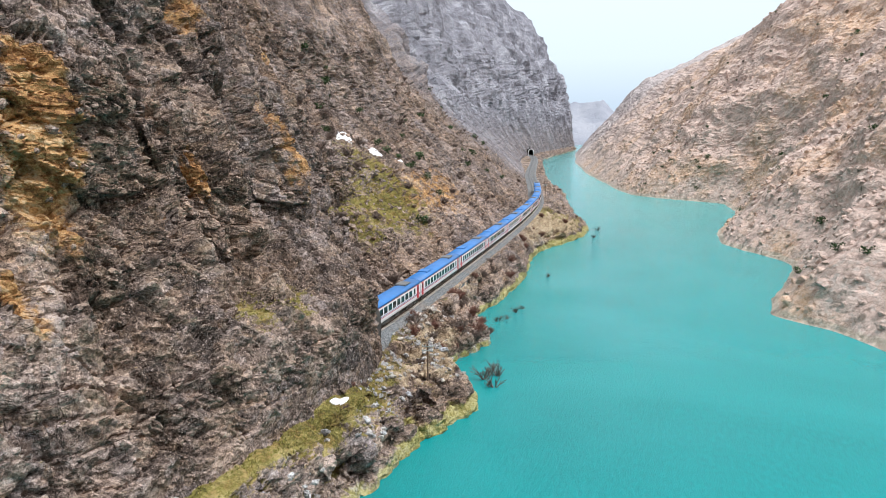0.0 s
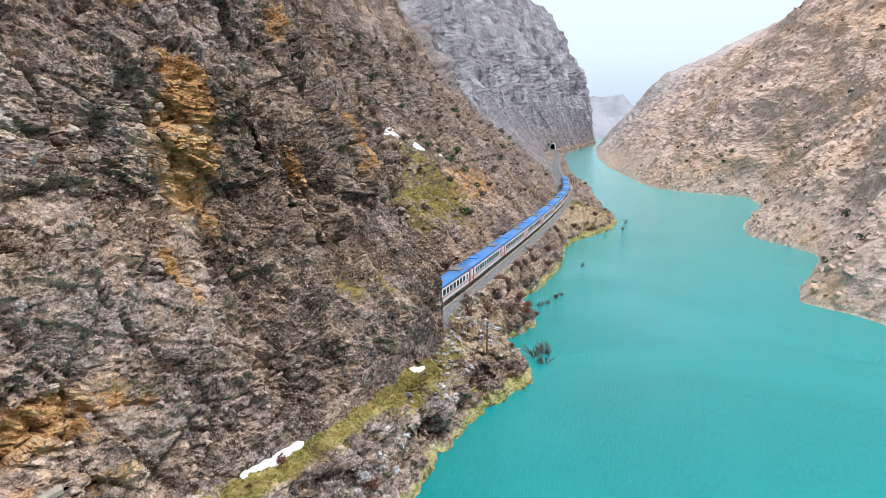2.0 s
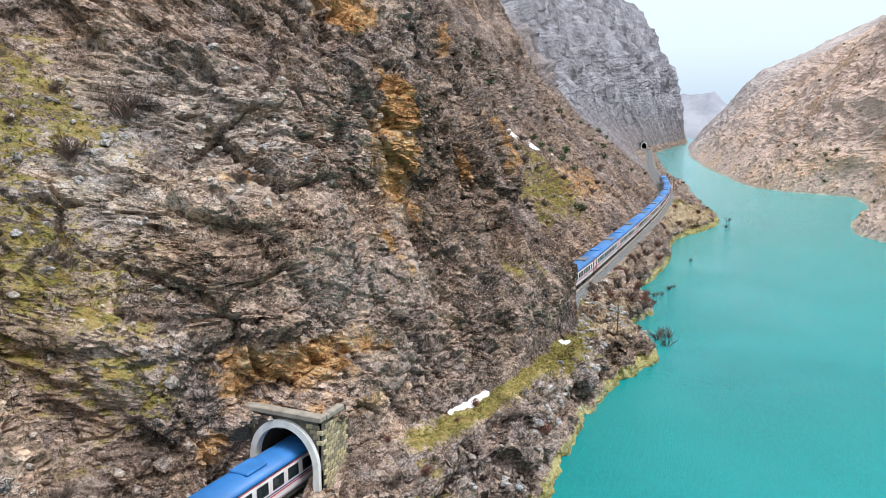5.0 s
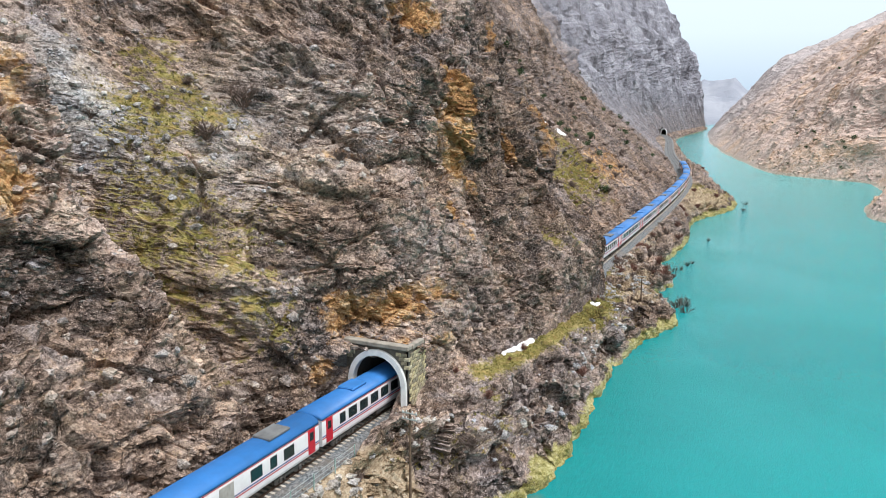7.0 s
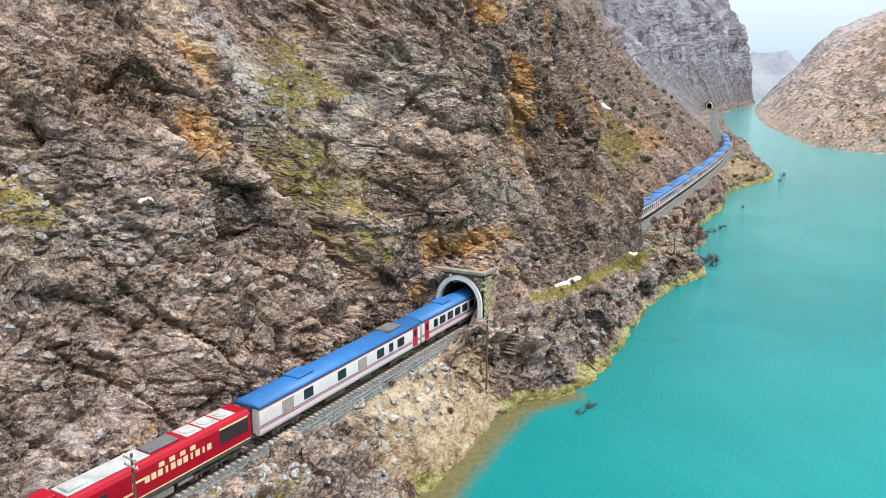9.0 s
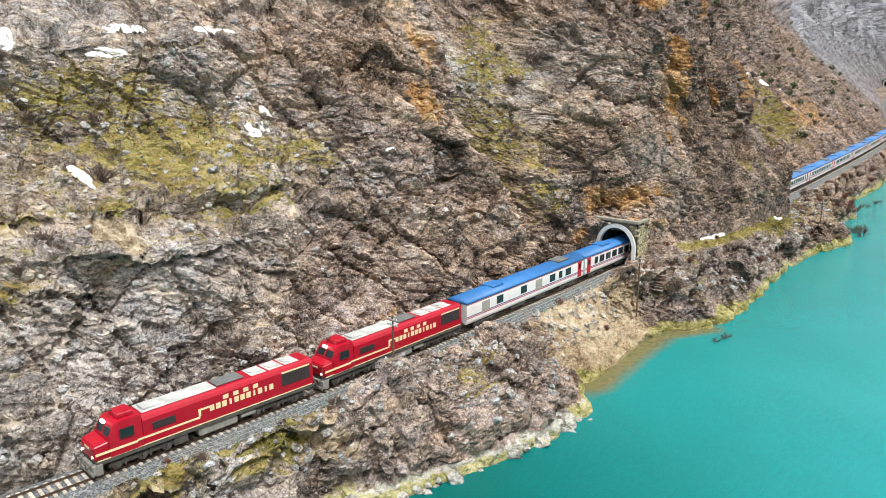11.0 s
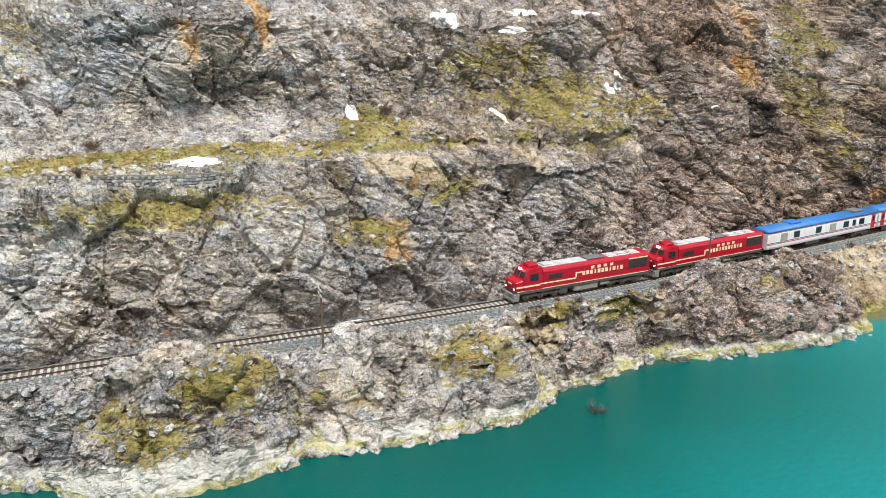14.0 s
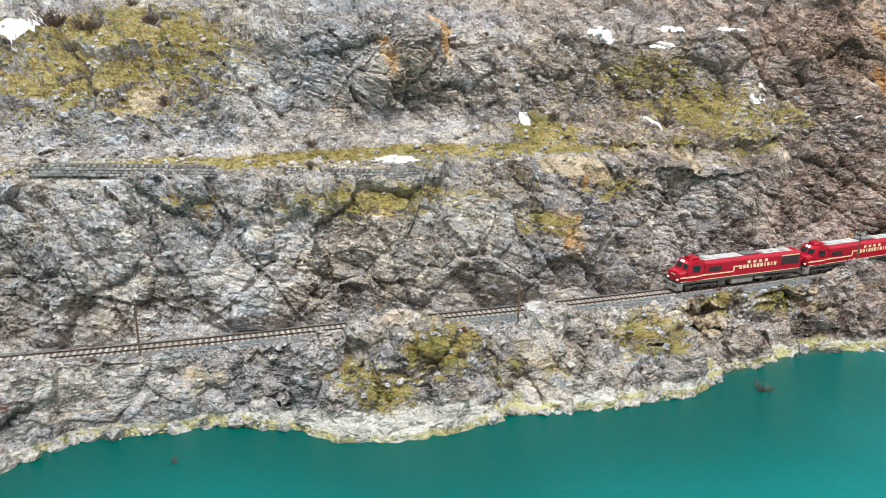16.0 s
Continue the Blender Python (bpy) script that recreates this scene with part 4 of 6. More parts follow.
# ---- the right-hand slope ----
right_shore = curve([(-500, -230), (-150, -140), (0, -112), (60, -96), (117, -76.5), (127, -72), (139, -62), (160, -66), (199, -74), (237, -58.6), (262, -60), (330, -72), (373, -69), (395, -42), (416, -24), (470, -10), (685, 32), (900, 62), (1400, 108), (1550, 112), (1750, 60)])
RX = np.concatenate([np.linspace(-500, 60, 50, endpoint=False), np.arange(60, 470, 1.5), np.linspace(470, 1750, 190)])
prof = [(-9, -6), (0, -0.05), (5, 5), (14, 14), (40, 42), (65, 72), (88, 101), (113, 124), (150, 140), (190, 160), (300, 212), (520, 250)]
pn = [4, 10, 14, 36, 30, 22, 18, 14, 10, 10, 8]
lat, rz_ = [], []
for (d0, h0), (d1, h1), n in zip(prof, prof[1:], pn):
    for s in np.linspace(0, 1, n, endpoint=False):
        lat.append(d0 + (d1 - d0) * s)
        rz_.append(h0 + (h1 - h0) * s)
lat, rz_ = np.array(lat + [520.0]), np.array(rz_ + [250.0])
soft_shore = right_shore(RX)
smooth_shore = np.convolve(np.pad(np.interp(np.arange(-500, 1750, 1.0), RX, soft_shore), 60, mode="edge"), np.ones(121) / 121, "same")[60:-60]
inland = np.interp(RX, np.arange(-500, 1750, 1.0), smooth_shore)
wgt = smoothstep(2, 90, lat)[None, :]
RY = (soft_shore[:, None] * (1 - wgt) + inland[:, None] * wgt) - lat[None, :]
lower = curve([(-500, 1), (420, 1.0), (620, 0.82), (1000, 0.78), (1400, 0.98), (1750, 1.1)])(RX)
RIGHT = np.stack([np.repeat(RX[:, None], len(lat), 1), RY, lower[:, None] * rz_[None, :]], 2)
rsign = -1.0 if grid_normals(RIGHT)[100, 60, 2] < 0 else 1.0
rp = RIGHT.reshape(-1, 3)
rd = fbm(rp / 90.0, 5, 0.5, True) * 8.0 - 3.0 + fbm(turned(rp, 30, 20, (1 / 30, 1 / 30, 1 / 16)), 5, 0.55, True) * 1.5
rb, _e = blocks(turned(rp, 30, 30, (1 / 7, 1 / 7, 1 / 7)))
rb2, _e = blocks(turned(rp, 10, 60, (1 / 3.2, 1 / 3.2, 1 / 3.2)))
rbed, rbg = layers(rp, (0.3, -0.35, 0.88), 5.5, 0.8)
rd = (rd + 1.0 * rb + 0.7 * rb2 + 0.25 * rbed + 3.0 * fbm(rp * np.array((1 / 17, 1 / 60, 1 / 60)), 4, 0.55, True) + fbm(rp / 2.0, 3, 0.6) * 0.5).reshape(RIGHT.shape[:2])
rd = rd * (0.12 + 0.88 * smoothstep(0, 26, lat)[None, :])
RIGHT = RIGHT + grid_normals(RIGHT) * (rd * rsign)[:, :, None]
r_pale = 0.62 - 0.62 * smoothstep(0.8, 2.5, RIGHT[:, :, 2])
right = grid_mesh("opposite_slope", RIGHT, PINK, dict(pale=r_pale, far_haze=0.8 * smoothstep(520, 1200, RIGHT[:, :, 0])), flip=rsign < 0, smooth=False)
tagged(right, "pinkish bare limestone scree slope across the river", "hillside", kind="structure")

# ---- distant ranges ----


def ridge(name, x, y0, y1, top, width, seed, label):
    ny, nx = 160, 24
    yy = np.linspace(y0, y1, ny)
    crest = top(yy) + fbm(np.stack([yy / 90.0 + seed, yy * 0, yy * 0], 1), 4) * 26
    P = np.zeros((ny, nx, 3))
    for k in range(nx):
        s = k / (nx - 1)
        P[:, k, 0] = x + width * (s - 0.5)
        P[:, k, 1] = yy
        P[:, k, 2] = -10 + (crest + 10) * (1 - abs(2 * s - 1)) ** 0.9
    P[:, :, 2] += (fbm(P.reshape(-1, 3) * (1, 1, 0.2) / 130.0 + seed, 4, 0.55, True) * 22).reshape(ny, nx) * np.sin(np.linspace(0, math.pi, nx))[None, :]
    ob = grid_mesh(name, P, DISTANT)
    return tagged(ob, label, "mountain", kind="structure")


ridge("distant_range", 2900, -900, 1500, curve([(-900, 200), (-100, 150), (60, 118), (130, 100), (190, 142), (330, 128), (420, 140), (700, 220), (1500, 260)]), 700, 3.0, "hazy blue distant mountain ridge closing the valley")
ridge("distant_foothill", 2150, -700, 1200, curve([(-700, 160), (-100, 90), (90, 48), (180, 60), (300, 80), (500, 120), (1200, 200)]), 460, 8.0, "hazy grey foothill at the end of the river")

# ---- water ----
WX = np.concatenate([np.linspace(-1500, -176, 20, endpoint=False), np.arange(-176, 130, 1.0), np.linspace(130, 1800, 200)])
ws = np.concatenate([np.linspace(-3, 14, 50), np.linspace(15, 1200, 50)])
sh = shore_y(WX)
WP = np.stack([np.repeat(WX[:, None], len(ws), 1), sh[:, None] + 1.5 - ws[None, :] * 1.0, np.zeros((len(WX), len(ws)))], 2)
beach = 0.25 + 0.85 * smoothstep(-30, -24, WX) * (1 - smoothstep(2, 8, WX)) + 0.35 * smoothstep(-82, -76, WX) * (1 - smoothstep(-62, -56, WX))
shallow = beach[:, None] * (1 - smoothstep(1.5, 3.0 + 4.5 * beach[:, None], ws[None, :]))
# where the painted bank reflection darkens the water
bank_reflection = (1 - smoothstep(3.5, 48, ws))[None, :] * (1 - 0.8 * smoothstep(-70, -10, WX))[:, None]
river = grid_mesh("river", WP, WATER, dict(shallow=shallow, bank=bank_reflection, sky_sheen=np.repeat(smoothstep(40, 420, WX)[:, None], len(ws), 1)))
if river.data.polygons[0].normal.z < 0:
    river.data.flip_normals()
tagged(river, "opaque turquoise river water with fine ripples", "river", kind="structure")
bed = grid_mesh("ground", np.stack(np.meshgrid(np.linspace(-2500, 4500, 3), np.linspace(-3500, 3500, 3), indexing="ij") + [np.full((3, 3), -9.0)], 2), BALLAST)
tagged(bed, "flat valley floor under the water", "ground", kind="structure")

# ---- helpers for things ----


def part(name, bm, material, parent=None, label="", smooth=False):
    """Links a bmesh as one mesh object under a thing or a part."""
    me = bpy.data.meshes.new(name)
    bm.to_mesh(me)
    bm.free()
    me.materials.append(material)
    if smooth:
        for f in me.polygons:
            f.use_smooth = True
    ob = new(name, me)
    if parent:
        ob.parent = parent
    return tagged(ob, label)


def thing(name, m, label, category, group=""):
    ob = new(name)
    ob.empty_display_size = 0.3
    ob.matrix_basis = m
    return tagged(ob, label, category, group)


def box(size, at=(0, 0, 0), bevel=0.0, turn=None):
    bm = bmesh.new()
    bmesh.ops.create_cube(bm, size=1.0)
    bmesh.ops.scale(bm, vec=size, verts=bm.verts)
    if bevel:
        bmesh.ops.bevel(bm, geom=bm.edges[:], offset=bevel, segments=1, affect="EDGES")
    if turn is not None:
        bmesh.ops.transform(bm, matrix=turn, verts=bm.verts)
    bmesh.ops.translate(bm, vec=at, verts=bm.verts)
    return bm


def rod(r0, r1, a, b, seg=8, caps=True):
    """A tapered round bar from a to b."""
    a, b = Vector(a), Vector(b)
    bm = bmesh.new()
    bmesh.ops.create_cone(bm, cap_ends=caps, segments=seg, radius1=r0, radius2=r1, depth=(b - a).length)
    m = Matrix.Translation((a + b) / 2) @ (b - a).to_track_quat("Z", "Y").to_matrix().to_4x4()
    bmesh.ops.transform(bm, matrix=m, verts=bm.verts)
    return bm


def join(*many):
    out = bmesh.new()
    for bm in many:
        me = bpy.data.meshes.new("join")
        bm.to_mesh(me)
        out.from_mesh(me)
        bpy.data.meshes.remove(me)
        bm.free()
    return out


def extrude_profile(points, x0, x1, bevel=0.0):
    """A solid with the outline points in (y, z), from x0 to x1."""
    bm = bmesh.new()
    a = [bm.verts.new((x0, y, z)) for y, z in points]
    b = [bm.verts.new((x1, y, z)) for y, z in points]
    n = len(points)
    bm.faces.new(a)
    bm.faces.new(b[::-1])
    for i in range(n):
        bm.faces.new((a[i], b[i], b[(i + 1) % n], a[(i + 1) % n]))
    bmesh.ops.recalc_face_normals(bm, faces=bm.faces)
    if bevel:
        bmesh.ops.bevel(bm, geom=bm.edges[:], offset=bevel, segments=1, affect="EDGES")
    return bm


RUST = plain("rusty_steel", (0.10, 0.062, 0.042), 0.6, 0.5, 0.3, 2.0)
COPING = plain("stained_coping", (0.30, 0.265, 0.22), 0.9, 0.0, 0.3, 1.2, (0.08, 0.065, 0.045), 0.7)
WHITEWASH = plain("whitewash", (0.78, 0.77, 0.76), 0.85, 0.0, 0.08, 1.0, (0.35, 0.33, 0.31), 0.5)
WOOD = plain("tarred_wood", (0.13, 0.085, 0.055), 0.85, 0.0, 0.35, 3.0)
GALV = plain("galvanised_steel", (0.42, 0.47, 0.46), 0.5, 0.5, 0.15, 3.0)
FENCE_GREEN = plain("green_fence_paint", (0.30, 0.42, 0.38), 0.6, 0.2, 0.15, 3.0)
PORCELAIN = plain("porcelain", (0.7, 0.7, 0.68), 0.3, 0.0, 0.05)


def masonry_material():
    n = Nodes("yellowish_masonry")
    r = n.random()
    col = n.ramp(r, [(0.0, (0.24, 0.21, 0.15)), (0.35, (0.42, 0.36, 0.23)), (0.7, (0.56, 0.47, 0.26)), (1.0, (0.62, 0.54, 0.38))])
    col = n.mix(n.ramp(n.noise(3.0, 6, 0.7), [(0.4, 0.0), (0.75, 0.8)]), col, (0.09, 0.08, 0.06))
    n.done(col, 0.92, 0.0, n.bump(n.noise(6.0, 6), 0.6, 0.05))
    return n.mat


MASONRY = masonry_material()
MORTAR = plain("dark_mortar", (0.13, 0.115, 0.095), 0.95, 0.0, 0.3, 2.0)
DARK_LINING = plain("dark_lining", (0.045, 0.040, 0.036), 0.95, 0.0, 0.4, 0.8)


def track_at(x):
    """The middle of the track, top of rail, with the way along it (towards -x) as a turn about z."""
    d = float(track_y(x + 0.5) - track_y(x - 0.5))
    return Vector((x, float(track_y(x)), RAIL_Z)), math.atan2(d, 1.0)


def strip(name, section, xs, material, wobble=0.0, smooth=False):
    """A band of the given (side, height) section laid along the track."""
    P = np.zeros((len(xs), len(section), 3))
    for k, (s, h) in enumerate(section):
        d = track_y(xs + 0.5) - track_y(xs - 0.5)
        c = 1 / np.sqrt(1 + d * d)
        P[:, k] = np.stack([xs - s * d * c, track_y(xs) + s * c, np.full(len(xs), RAIL_Z + h)], 1)
    if wobble:
        q = P.reshape(-1, 3)
        P[:, :, 2] += (fbm(q / 0.45, 3, 0.7) * wobble).reshape(P.shape[:2])
        P[:, :, 1] += (fbm(q / 0.6 + 9, 2, 0.7) * wobble).reshape(P.shape[:2])
    return grid_mesh(name, P, material, smooth=smooth)


sec = [(-3.15, -1.6), (-3.0, -1.1), (-2.85, -0.88), (-2.72, -0.76), (-2.55, -0.66), (-2.3, -0.52), (-2.0, -0.36), (-1.75, -0.24), (-1.4, -0.20), (-1.0, -0.23), (-0.5, -0.25), (0, -0.24), (0.5, -0.25), (1.0, -0.23),
       (1.4, -0.20), (1.75, -0.24), (2.1, -0.42), (2.5, -0.6), (3.0, -0.7), (3.6, -0.75), (4.4, -0.8)]
bx = np.concatenate([np.arange(-250, -176, 1.0), np.arange(-176, 130, 0.3), np.arange(130, 900, 2.0)])
ballast = strip("ballast_bed", sec, bx, BALLAST, 0.10)
if ballast.data.polygons[5000].normal.z < 0:
    ballast.data.flip_normals()
tagged(ballast, "grey crushed-stone ballast bed under the track", "ballast", kind="structure")

rail_sec = [(-0.06, -0.16), (-0.06, -0.13), (-0.012, -0.11), (-0.012, -0.04), (-0.036, -0.03), (-0.036, 0.0), (0.036, 0.0), (0.036, -0.03), (0.012, -0.04), (0.012, -0.11), (0.06, -0.13), (0.06, -0.16)]
rx = np.concatenate([np.arange(-240, 130, 1.2), np.arange(130, 880, 4.0)])
for off in (-0.75, 0.75):
    rail = strip("rail", [(off + s, h) for s, h in rail_sec], rx, RUST)
    tagged(rail, "rust-brown steel rail on concrete sleepers", "rail", "rails of the line")


def sleeper_mesh():
    bm = extrude_profile([(-1.3, -0.36), (-1.3, -0.17), (-0.9, -0.155), (-0.45, -0.19), (0.45, -0.19), (0.9, -0.155), (1.3, -0.17), (1.3, -0.36)], -0.13, 0.13)
    me = bpy.data.meshes.new("sleeper")
    bm.to_mesh(me)
    bm.free()
    return me


SLEEPER = Nodes("sleeper_concrete")
SLEEPER = SLEEPER.done(SLEEPER.mix(SLEEPER.ramp(SLEEPER.noise(4, 5), [(0.4, 0.0), (0.75, 0.6)]), SLEEPER.ramp(SLEEPER.random(), [(0, (0.40, 0.34, 0.28)), (1, (0.60, 0.54, 0.47))]), (0.16, 0.11, 0.075)), 0.9)
sl_me = sleeper_mesh()
sl_me.materials.append(SLEEPER)
x = -172.0
while x < 6:
    p, a = track_at(x)
    ob = new("sleeper", sl_me)
    ob.matrix_basis = Matrix.Translation(p) @ Matrix.Rotation(a, 4, "Z")
    ob.parent = ballast
    x += 0.62
rest = []
for x in np.arange(78, 330, 0.65):
    p, a = track_at(float(x))
    bm = box((0.26, 2.6, 0.2), (0, 0, -0.26))
    bmesh.ops.transform(bm, matrix=Matrix.Translation(p) @ Matrix.Rotation(a, 4, "Z"), verts=bm.verts)
    rest.append(bm)
far_sleepers = part("far_sleepers", join(*rest), SLEEPER)
tagged(far_sleepers, "concrete sleepers of the far stretch of track", "sleepers", kind="stuff")

# ---- tunnel portal and lining ----
PX = 1.2  # the portal's face
half, spring, floor_z = 2.68, 10.45, 6.9


def arch(radius, n=22, wide=1.0):
    """Horseshoe outline round the track's middle: from the near foot over the crown to the far foot."""
    pts = [(-radius * wide, floor_z)]
    for k in range(n + 1):
        a = math.pi * (1 - k / n)
        pts.append((radius * wide * math.cos(a), spring + radius * 1.12 * math.sin(a)))
    pts.append((radius * wide, floor_z))
    return pts


def arch_band(r0, r1, x0, x1, cy):
    """A vault: solid between two horseshoes."""
    bm = bmesh.new()
    inn, out = arch(r0), arch(r1)
    ring = [[bm.verts.new((x, cy + y, z)) for y, z in line] for x in (x0, x1) for line in (inn, out)]
    for i in range(len(inn) - 1):
        a, b, c, d = ring
        bm.faces.new((a[i], a[i + 1], b[i + 1], b[i]))
        bm.faces.new((c[i + 1], c[i], d[i], d[i + 1]))
        bm.faces.new((a[i + 1], a[i], c[i], c[i + 1]))
        bm.faces.new((b[i], b[i + 1], d[i + 1], d[i]))
    bmesh.ops.recalc_face_normals(bm, faces=bm.faces)
    return bm


portal = thing("tunnel_portal", pose(0, 0, 0), "yellowish masonry tunnel portal with a whitewashed arch ring", "tunnel portal")
cy0 = float(track_y(PX)) - 0.45
part("arch_ring", arch_band(half, half + 0.52, PX - 0.35, PX + 0.5, cy0), WHITEWASH, portal, "whitewashed concrete arch ring")
lin = arch_band(half - 0.02, half + 0.3, PX + 0.45, 73.0, float(track_y(30)))
for v in lin.verts:
    v.co.y += float(track_y(v.co.x)) - float(track_y(30)) - 0.45
bmesh.ops.recalc_face_normals(lin, faces=lin.faces)
part("lining", lin, DARK_LINING, portal, "near-black tunnel lining")
# wall round the ring: left, right and above, as blocks with the arch let through
wall_bm = bmesh.new()
out = arch(half + 0.5)
for k, (y, z) in enumerate(out[:-1]):
    y2, z2 = out[k + 1]
    ya, yb = (-3.35, 3.5)
    quad = [(y, z), (y2, z2)]
    if k == 0:
        quad += [(ya, z2), (ya, z)]
    elif k == len(out) - 2:
        quad += [(yb, z2), (yb, z)]
    else:
        ta = ya + (yb - ya) * (k - 1) / (len(out) - 3)
        tb = ya + (yb - ya) * k / (len(out) - 3)
        quad += [(tb, 14.35), (ta, 14.35)]
    f0 = [wall_bm.verts.new((PX, cy0 + q[0], q[1])) for q in quad]
    f1 = [wall_bm.verts.new((PX + 3.6, cy0 + q[0], q[1])) for q in quad]
    wall_bm.faces.new(f0)
    wall_bm.faces.new(f1[::-1])
    for i in range(4):
        wall_bm.faces.new((f0[i], f1[i], f1[(i + 1) % 4], f0[(i + 1) % 4]))
# upper corners
for side in (-1, 1):
    yy = -3.35 if side < 0 else 3.5
    lo = box((3.6, 0.3, 14.35 - 6.0), (PX + 1.8, cy0 + yy + 0.15 * -side, (14.35 + 6.0) / 2))
    me = bpy.data.meshes.new("t")
    lo.to_mesh(me)
    lo.free()
    wall_bm.from_mesh(me)
    bpy.data.meshes.remove(me)
bmesh.ops.remove_doubles(wall_bm, verts=wall_bm.verts, dist=1e-4)
bmesh.ops.recalc_face_normals(wall_bm, faces=wall_bm.faces)
part("core_wall", wall_bm, MORTAR, portal, "dark mortar between the stones")
part("coping", join(box((0.9, 7.1, 0.42), (PX + 0.05, cy0 + 0.05, 14.56), 0.06), box((2.4, 0.6, 0.40), (PX + 1.7, cy0 - 3.3, 14.55), 0.05)), COPING, portal, "weathered concrete coping slab")
stone_me = []
for k in range(4):
    bm = box((0.16, 0.56, 0.36), (0, 0, 0), 0.04)
    for v in bm.verts:
        v.co += Vector((random.uniform(-.02, .02), random.uniform(-.03, .03), random.uniform(-.02, .02)))
    me = bpy.data.meshes.new("stone")
    bm.to_mesh(me)
    bm.free()
    me.materials.append(MASONRY)
    stone_me.append(me)
row = 0
z = 7.0
while z < 14.2:
    y = -3.2 + (0.3 if row % 2 else 0)
    while y < 3.4:
        r = math.hypot(y / (half + 0.62), max(0, z - spring) / ((half + 0.62) * 1.12))
        if (z <= spring and abs(y) > half + 0.75) or (z > spring and r > 1.06):
            ob = new("stone", random.choice(stone_me))
            ob.matrix_basis = pose(PX - 0.02 + random.uniform(-.02, .02), cy0 + y, z)
            ob.parent = portal
        y += 0.6
    x = 0.35 + (0.3 if row % 2 else 0)
    while x < 3.4:
        ob = new("stone", random.choice(stone_me))
        ob.matrix_basis = pose(PX + x, cy0 - 3.38, z, 0, 0, 90)
        ob.parent = portal
        x += 0.6
    z += 0.4
    row += 1

# broken rock heaped behind the coping
heap = bmesh.new()
bmesh.ops.create_icosphere(heap, subdivisions=5, radius=1.0)
for v in heap.verts:
    d = v.co.copy()
    lump = 1 + 0.30 * noise.noise(d * 1.6) + 0.16 * noise.noise(d * 4.3) + 0.08 * noise.cell(d * 7.0)
    v.co = Vector((PX + 3.3 + d.x * 3.0 * lump, cy0 + 0.2 + d.y * 3.6 * lump, 14.0 + d.z * 1.5 * lump))
    v.co.x = max(v.co.x, PX + 0.55)
heap_ob = part("rock_outcrop", heap, ROCK)
for key, v in (("light", 0.2), ("moss", 0.1), ("ochre", 0.62), ("soil", 0.3), ("pale", 0.0), ("algae", -0.5), ("far_haze", 0.0), ("block", 0.5)):
    at = heap_ob.data.attributes.new(key, "FLOAT", "POINT")
    at.data.foreach_set("value", np.full(len(heap_ob.data.vertices), v, dtype=np.float32))
tagged(heap_ob, "tan and ochre broken rock heaped over the tunnel mouth", "rock")

# ---- the next tunnel up the valley ----
far_portal = thing("tunnel_portal", pose(0, 0, 0), "far tunnel mouth with a pale stone ring", "tunnel portal")
fx = 838.0
fy = float(track_y(fx))
part("arch_ring", arch_band(half, half + 0.75, fx - 0.6, fx + 1.0, fy), WHITEWASH, far_portal, "pale arch ring")
tube = arch_band(half - 0.02, half + 0.3, fx + 0.9, fx + 40, fy)
for v in tube.verts:
    v.co.y += float(track_y(v.co.x)) - fy
part("lining", tube, DARK_LINING, far_portal, "dark tunnel lining")
# added dark sheet standing for the tunnel's unlit depth
part("dark_end", box((0.5, 8, 9), (fx + 40.5, float(track_y(fx + 40)), 10.5)), DARK_LINING, far_portal)

# ---- the train ----
RED = plain("signal_red_paint", (0.39, 0.005, 0.022), 0.30, 0.0, 0.10, 1.2, (0.16, 0.03, 0.03), 0.35)
CREAM = plain("cream_paint", (0.80, 0.68, 0.42), 0.5, 0.0, 0.06, 2.0, (0.4, 0.3, 0.2), 0.2)
COACH_WHITE = plain("coach_white_paint", (0.78, 0.75, 0.76), 0.4, 0.0, 0.05, 0.8, (0.42, 0.36, 0.33), 0.35)
COACH_BLUE = plain("coach_roof_blue", (0.035, 0.16, 0.43), 0.5, 0.0, 0.12, 0.7, (0.05, 0.12, 0.26), 0.5)
NAVY = plain("navy_stripe", (0.035, 0.05, 0.20), 0.5)
DOOR_RED = plain("coach_red_paint", (0.48, 0.012, 0.03), 0.4)
ROOF_GREY = plain("grey_roof_paint", (0.48, 0.48, 0.47), 0.6, 0.0, 0.2, 1.0, (0.12, 0.11, 0.10), 0.6)
ROOF_DARK = plain("sooty_roof", (0.14, 0.14, 0.14), 0.7, 0.0, 0.3, 1.0)
UNDER = plain("underframe_grey", (0.085, 0.080, 0.075), 0.8, 0.2, 0.35, 2.0, (0.16, 0.12, 0.09), 0.6)
TANK = plain("fuel_tank_grey", (0.30, 0.29, 0.27), 0.6, 0.2, 0.25, 1.5)
STEEL = plain("wheel_steel", (0.20, 0.18, 0.17), 0.45, 0.8, 0.2, 3.0)
BLACK = plain("black_rubber", (0.022, 0.022, 0.024), 0.8)
LOUVRE = plain("dark_louvre", (0.045, 0.035, 0.038), 0.6, 0.2)
GREY_DOOR = plain("grey_shutter", (0.36, 0.34, 0.31), 0.6)


def glass_material():
    n = Nodes("coach_glass")
    n.done((0.018, 0.030, 0.034), 0.08, 0.0, None, 0.6)
    return n.mat


GLASS = glass_material()
LAMP = Nodes("lit_headlamp")
LAMP.bsdf.inputs["Emission Color"].default_value = (1.0, 0.93, 0.78, 1)
LAMP.bsdf.inputs["Emission Strength"].default_value = 4.0
LAMP = LAMP.done((0.9, 0.88, 0.8), 0.2)


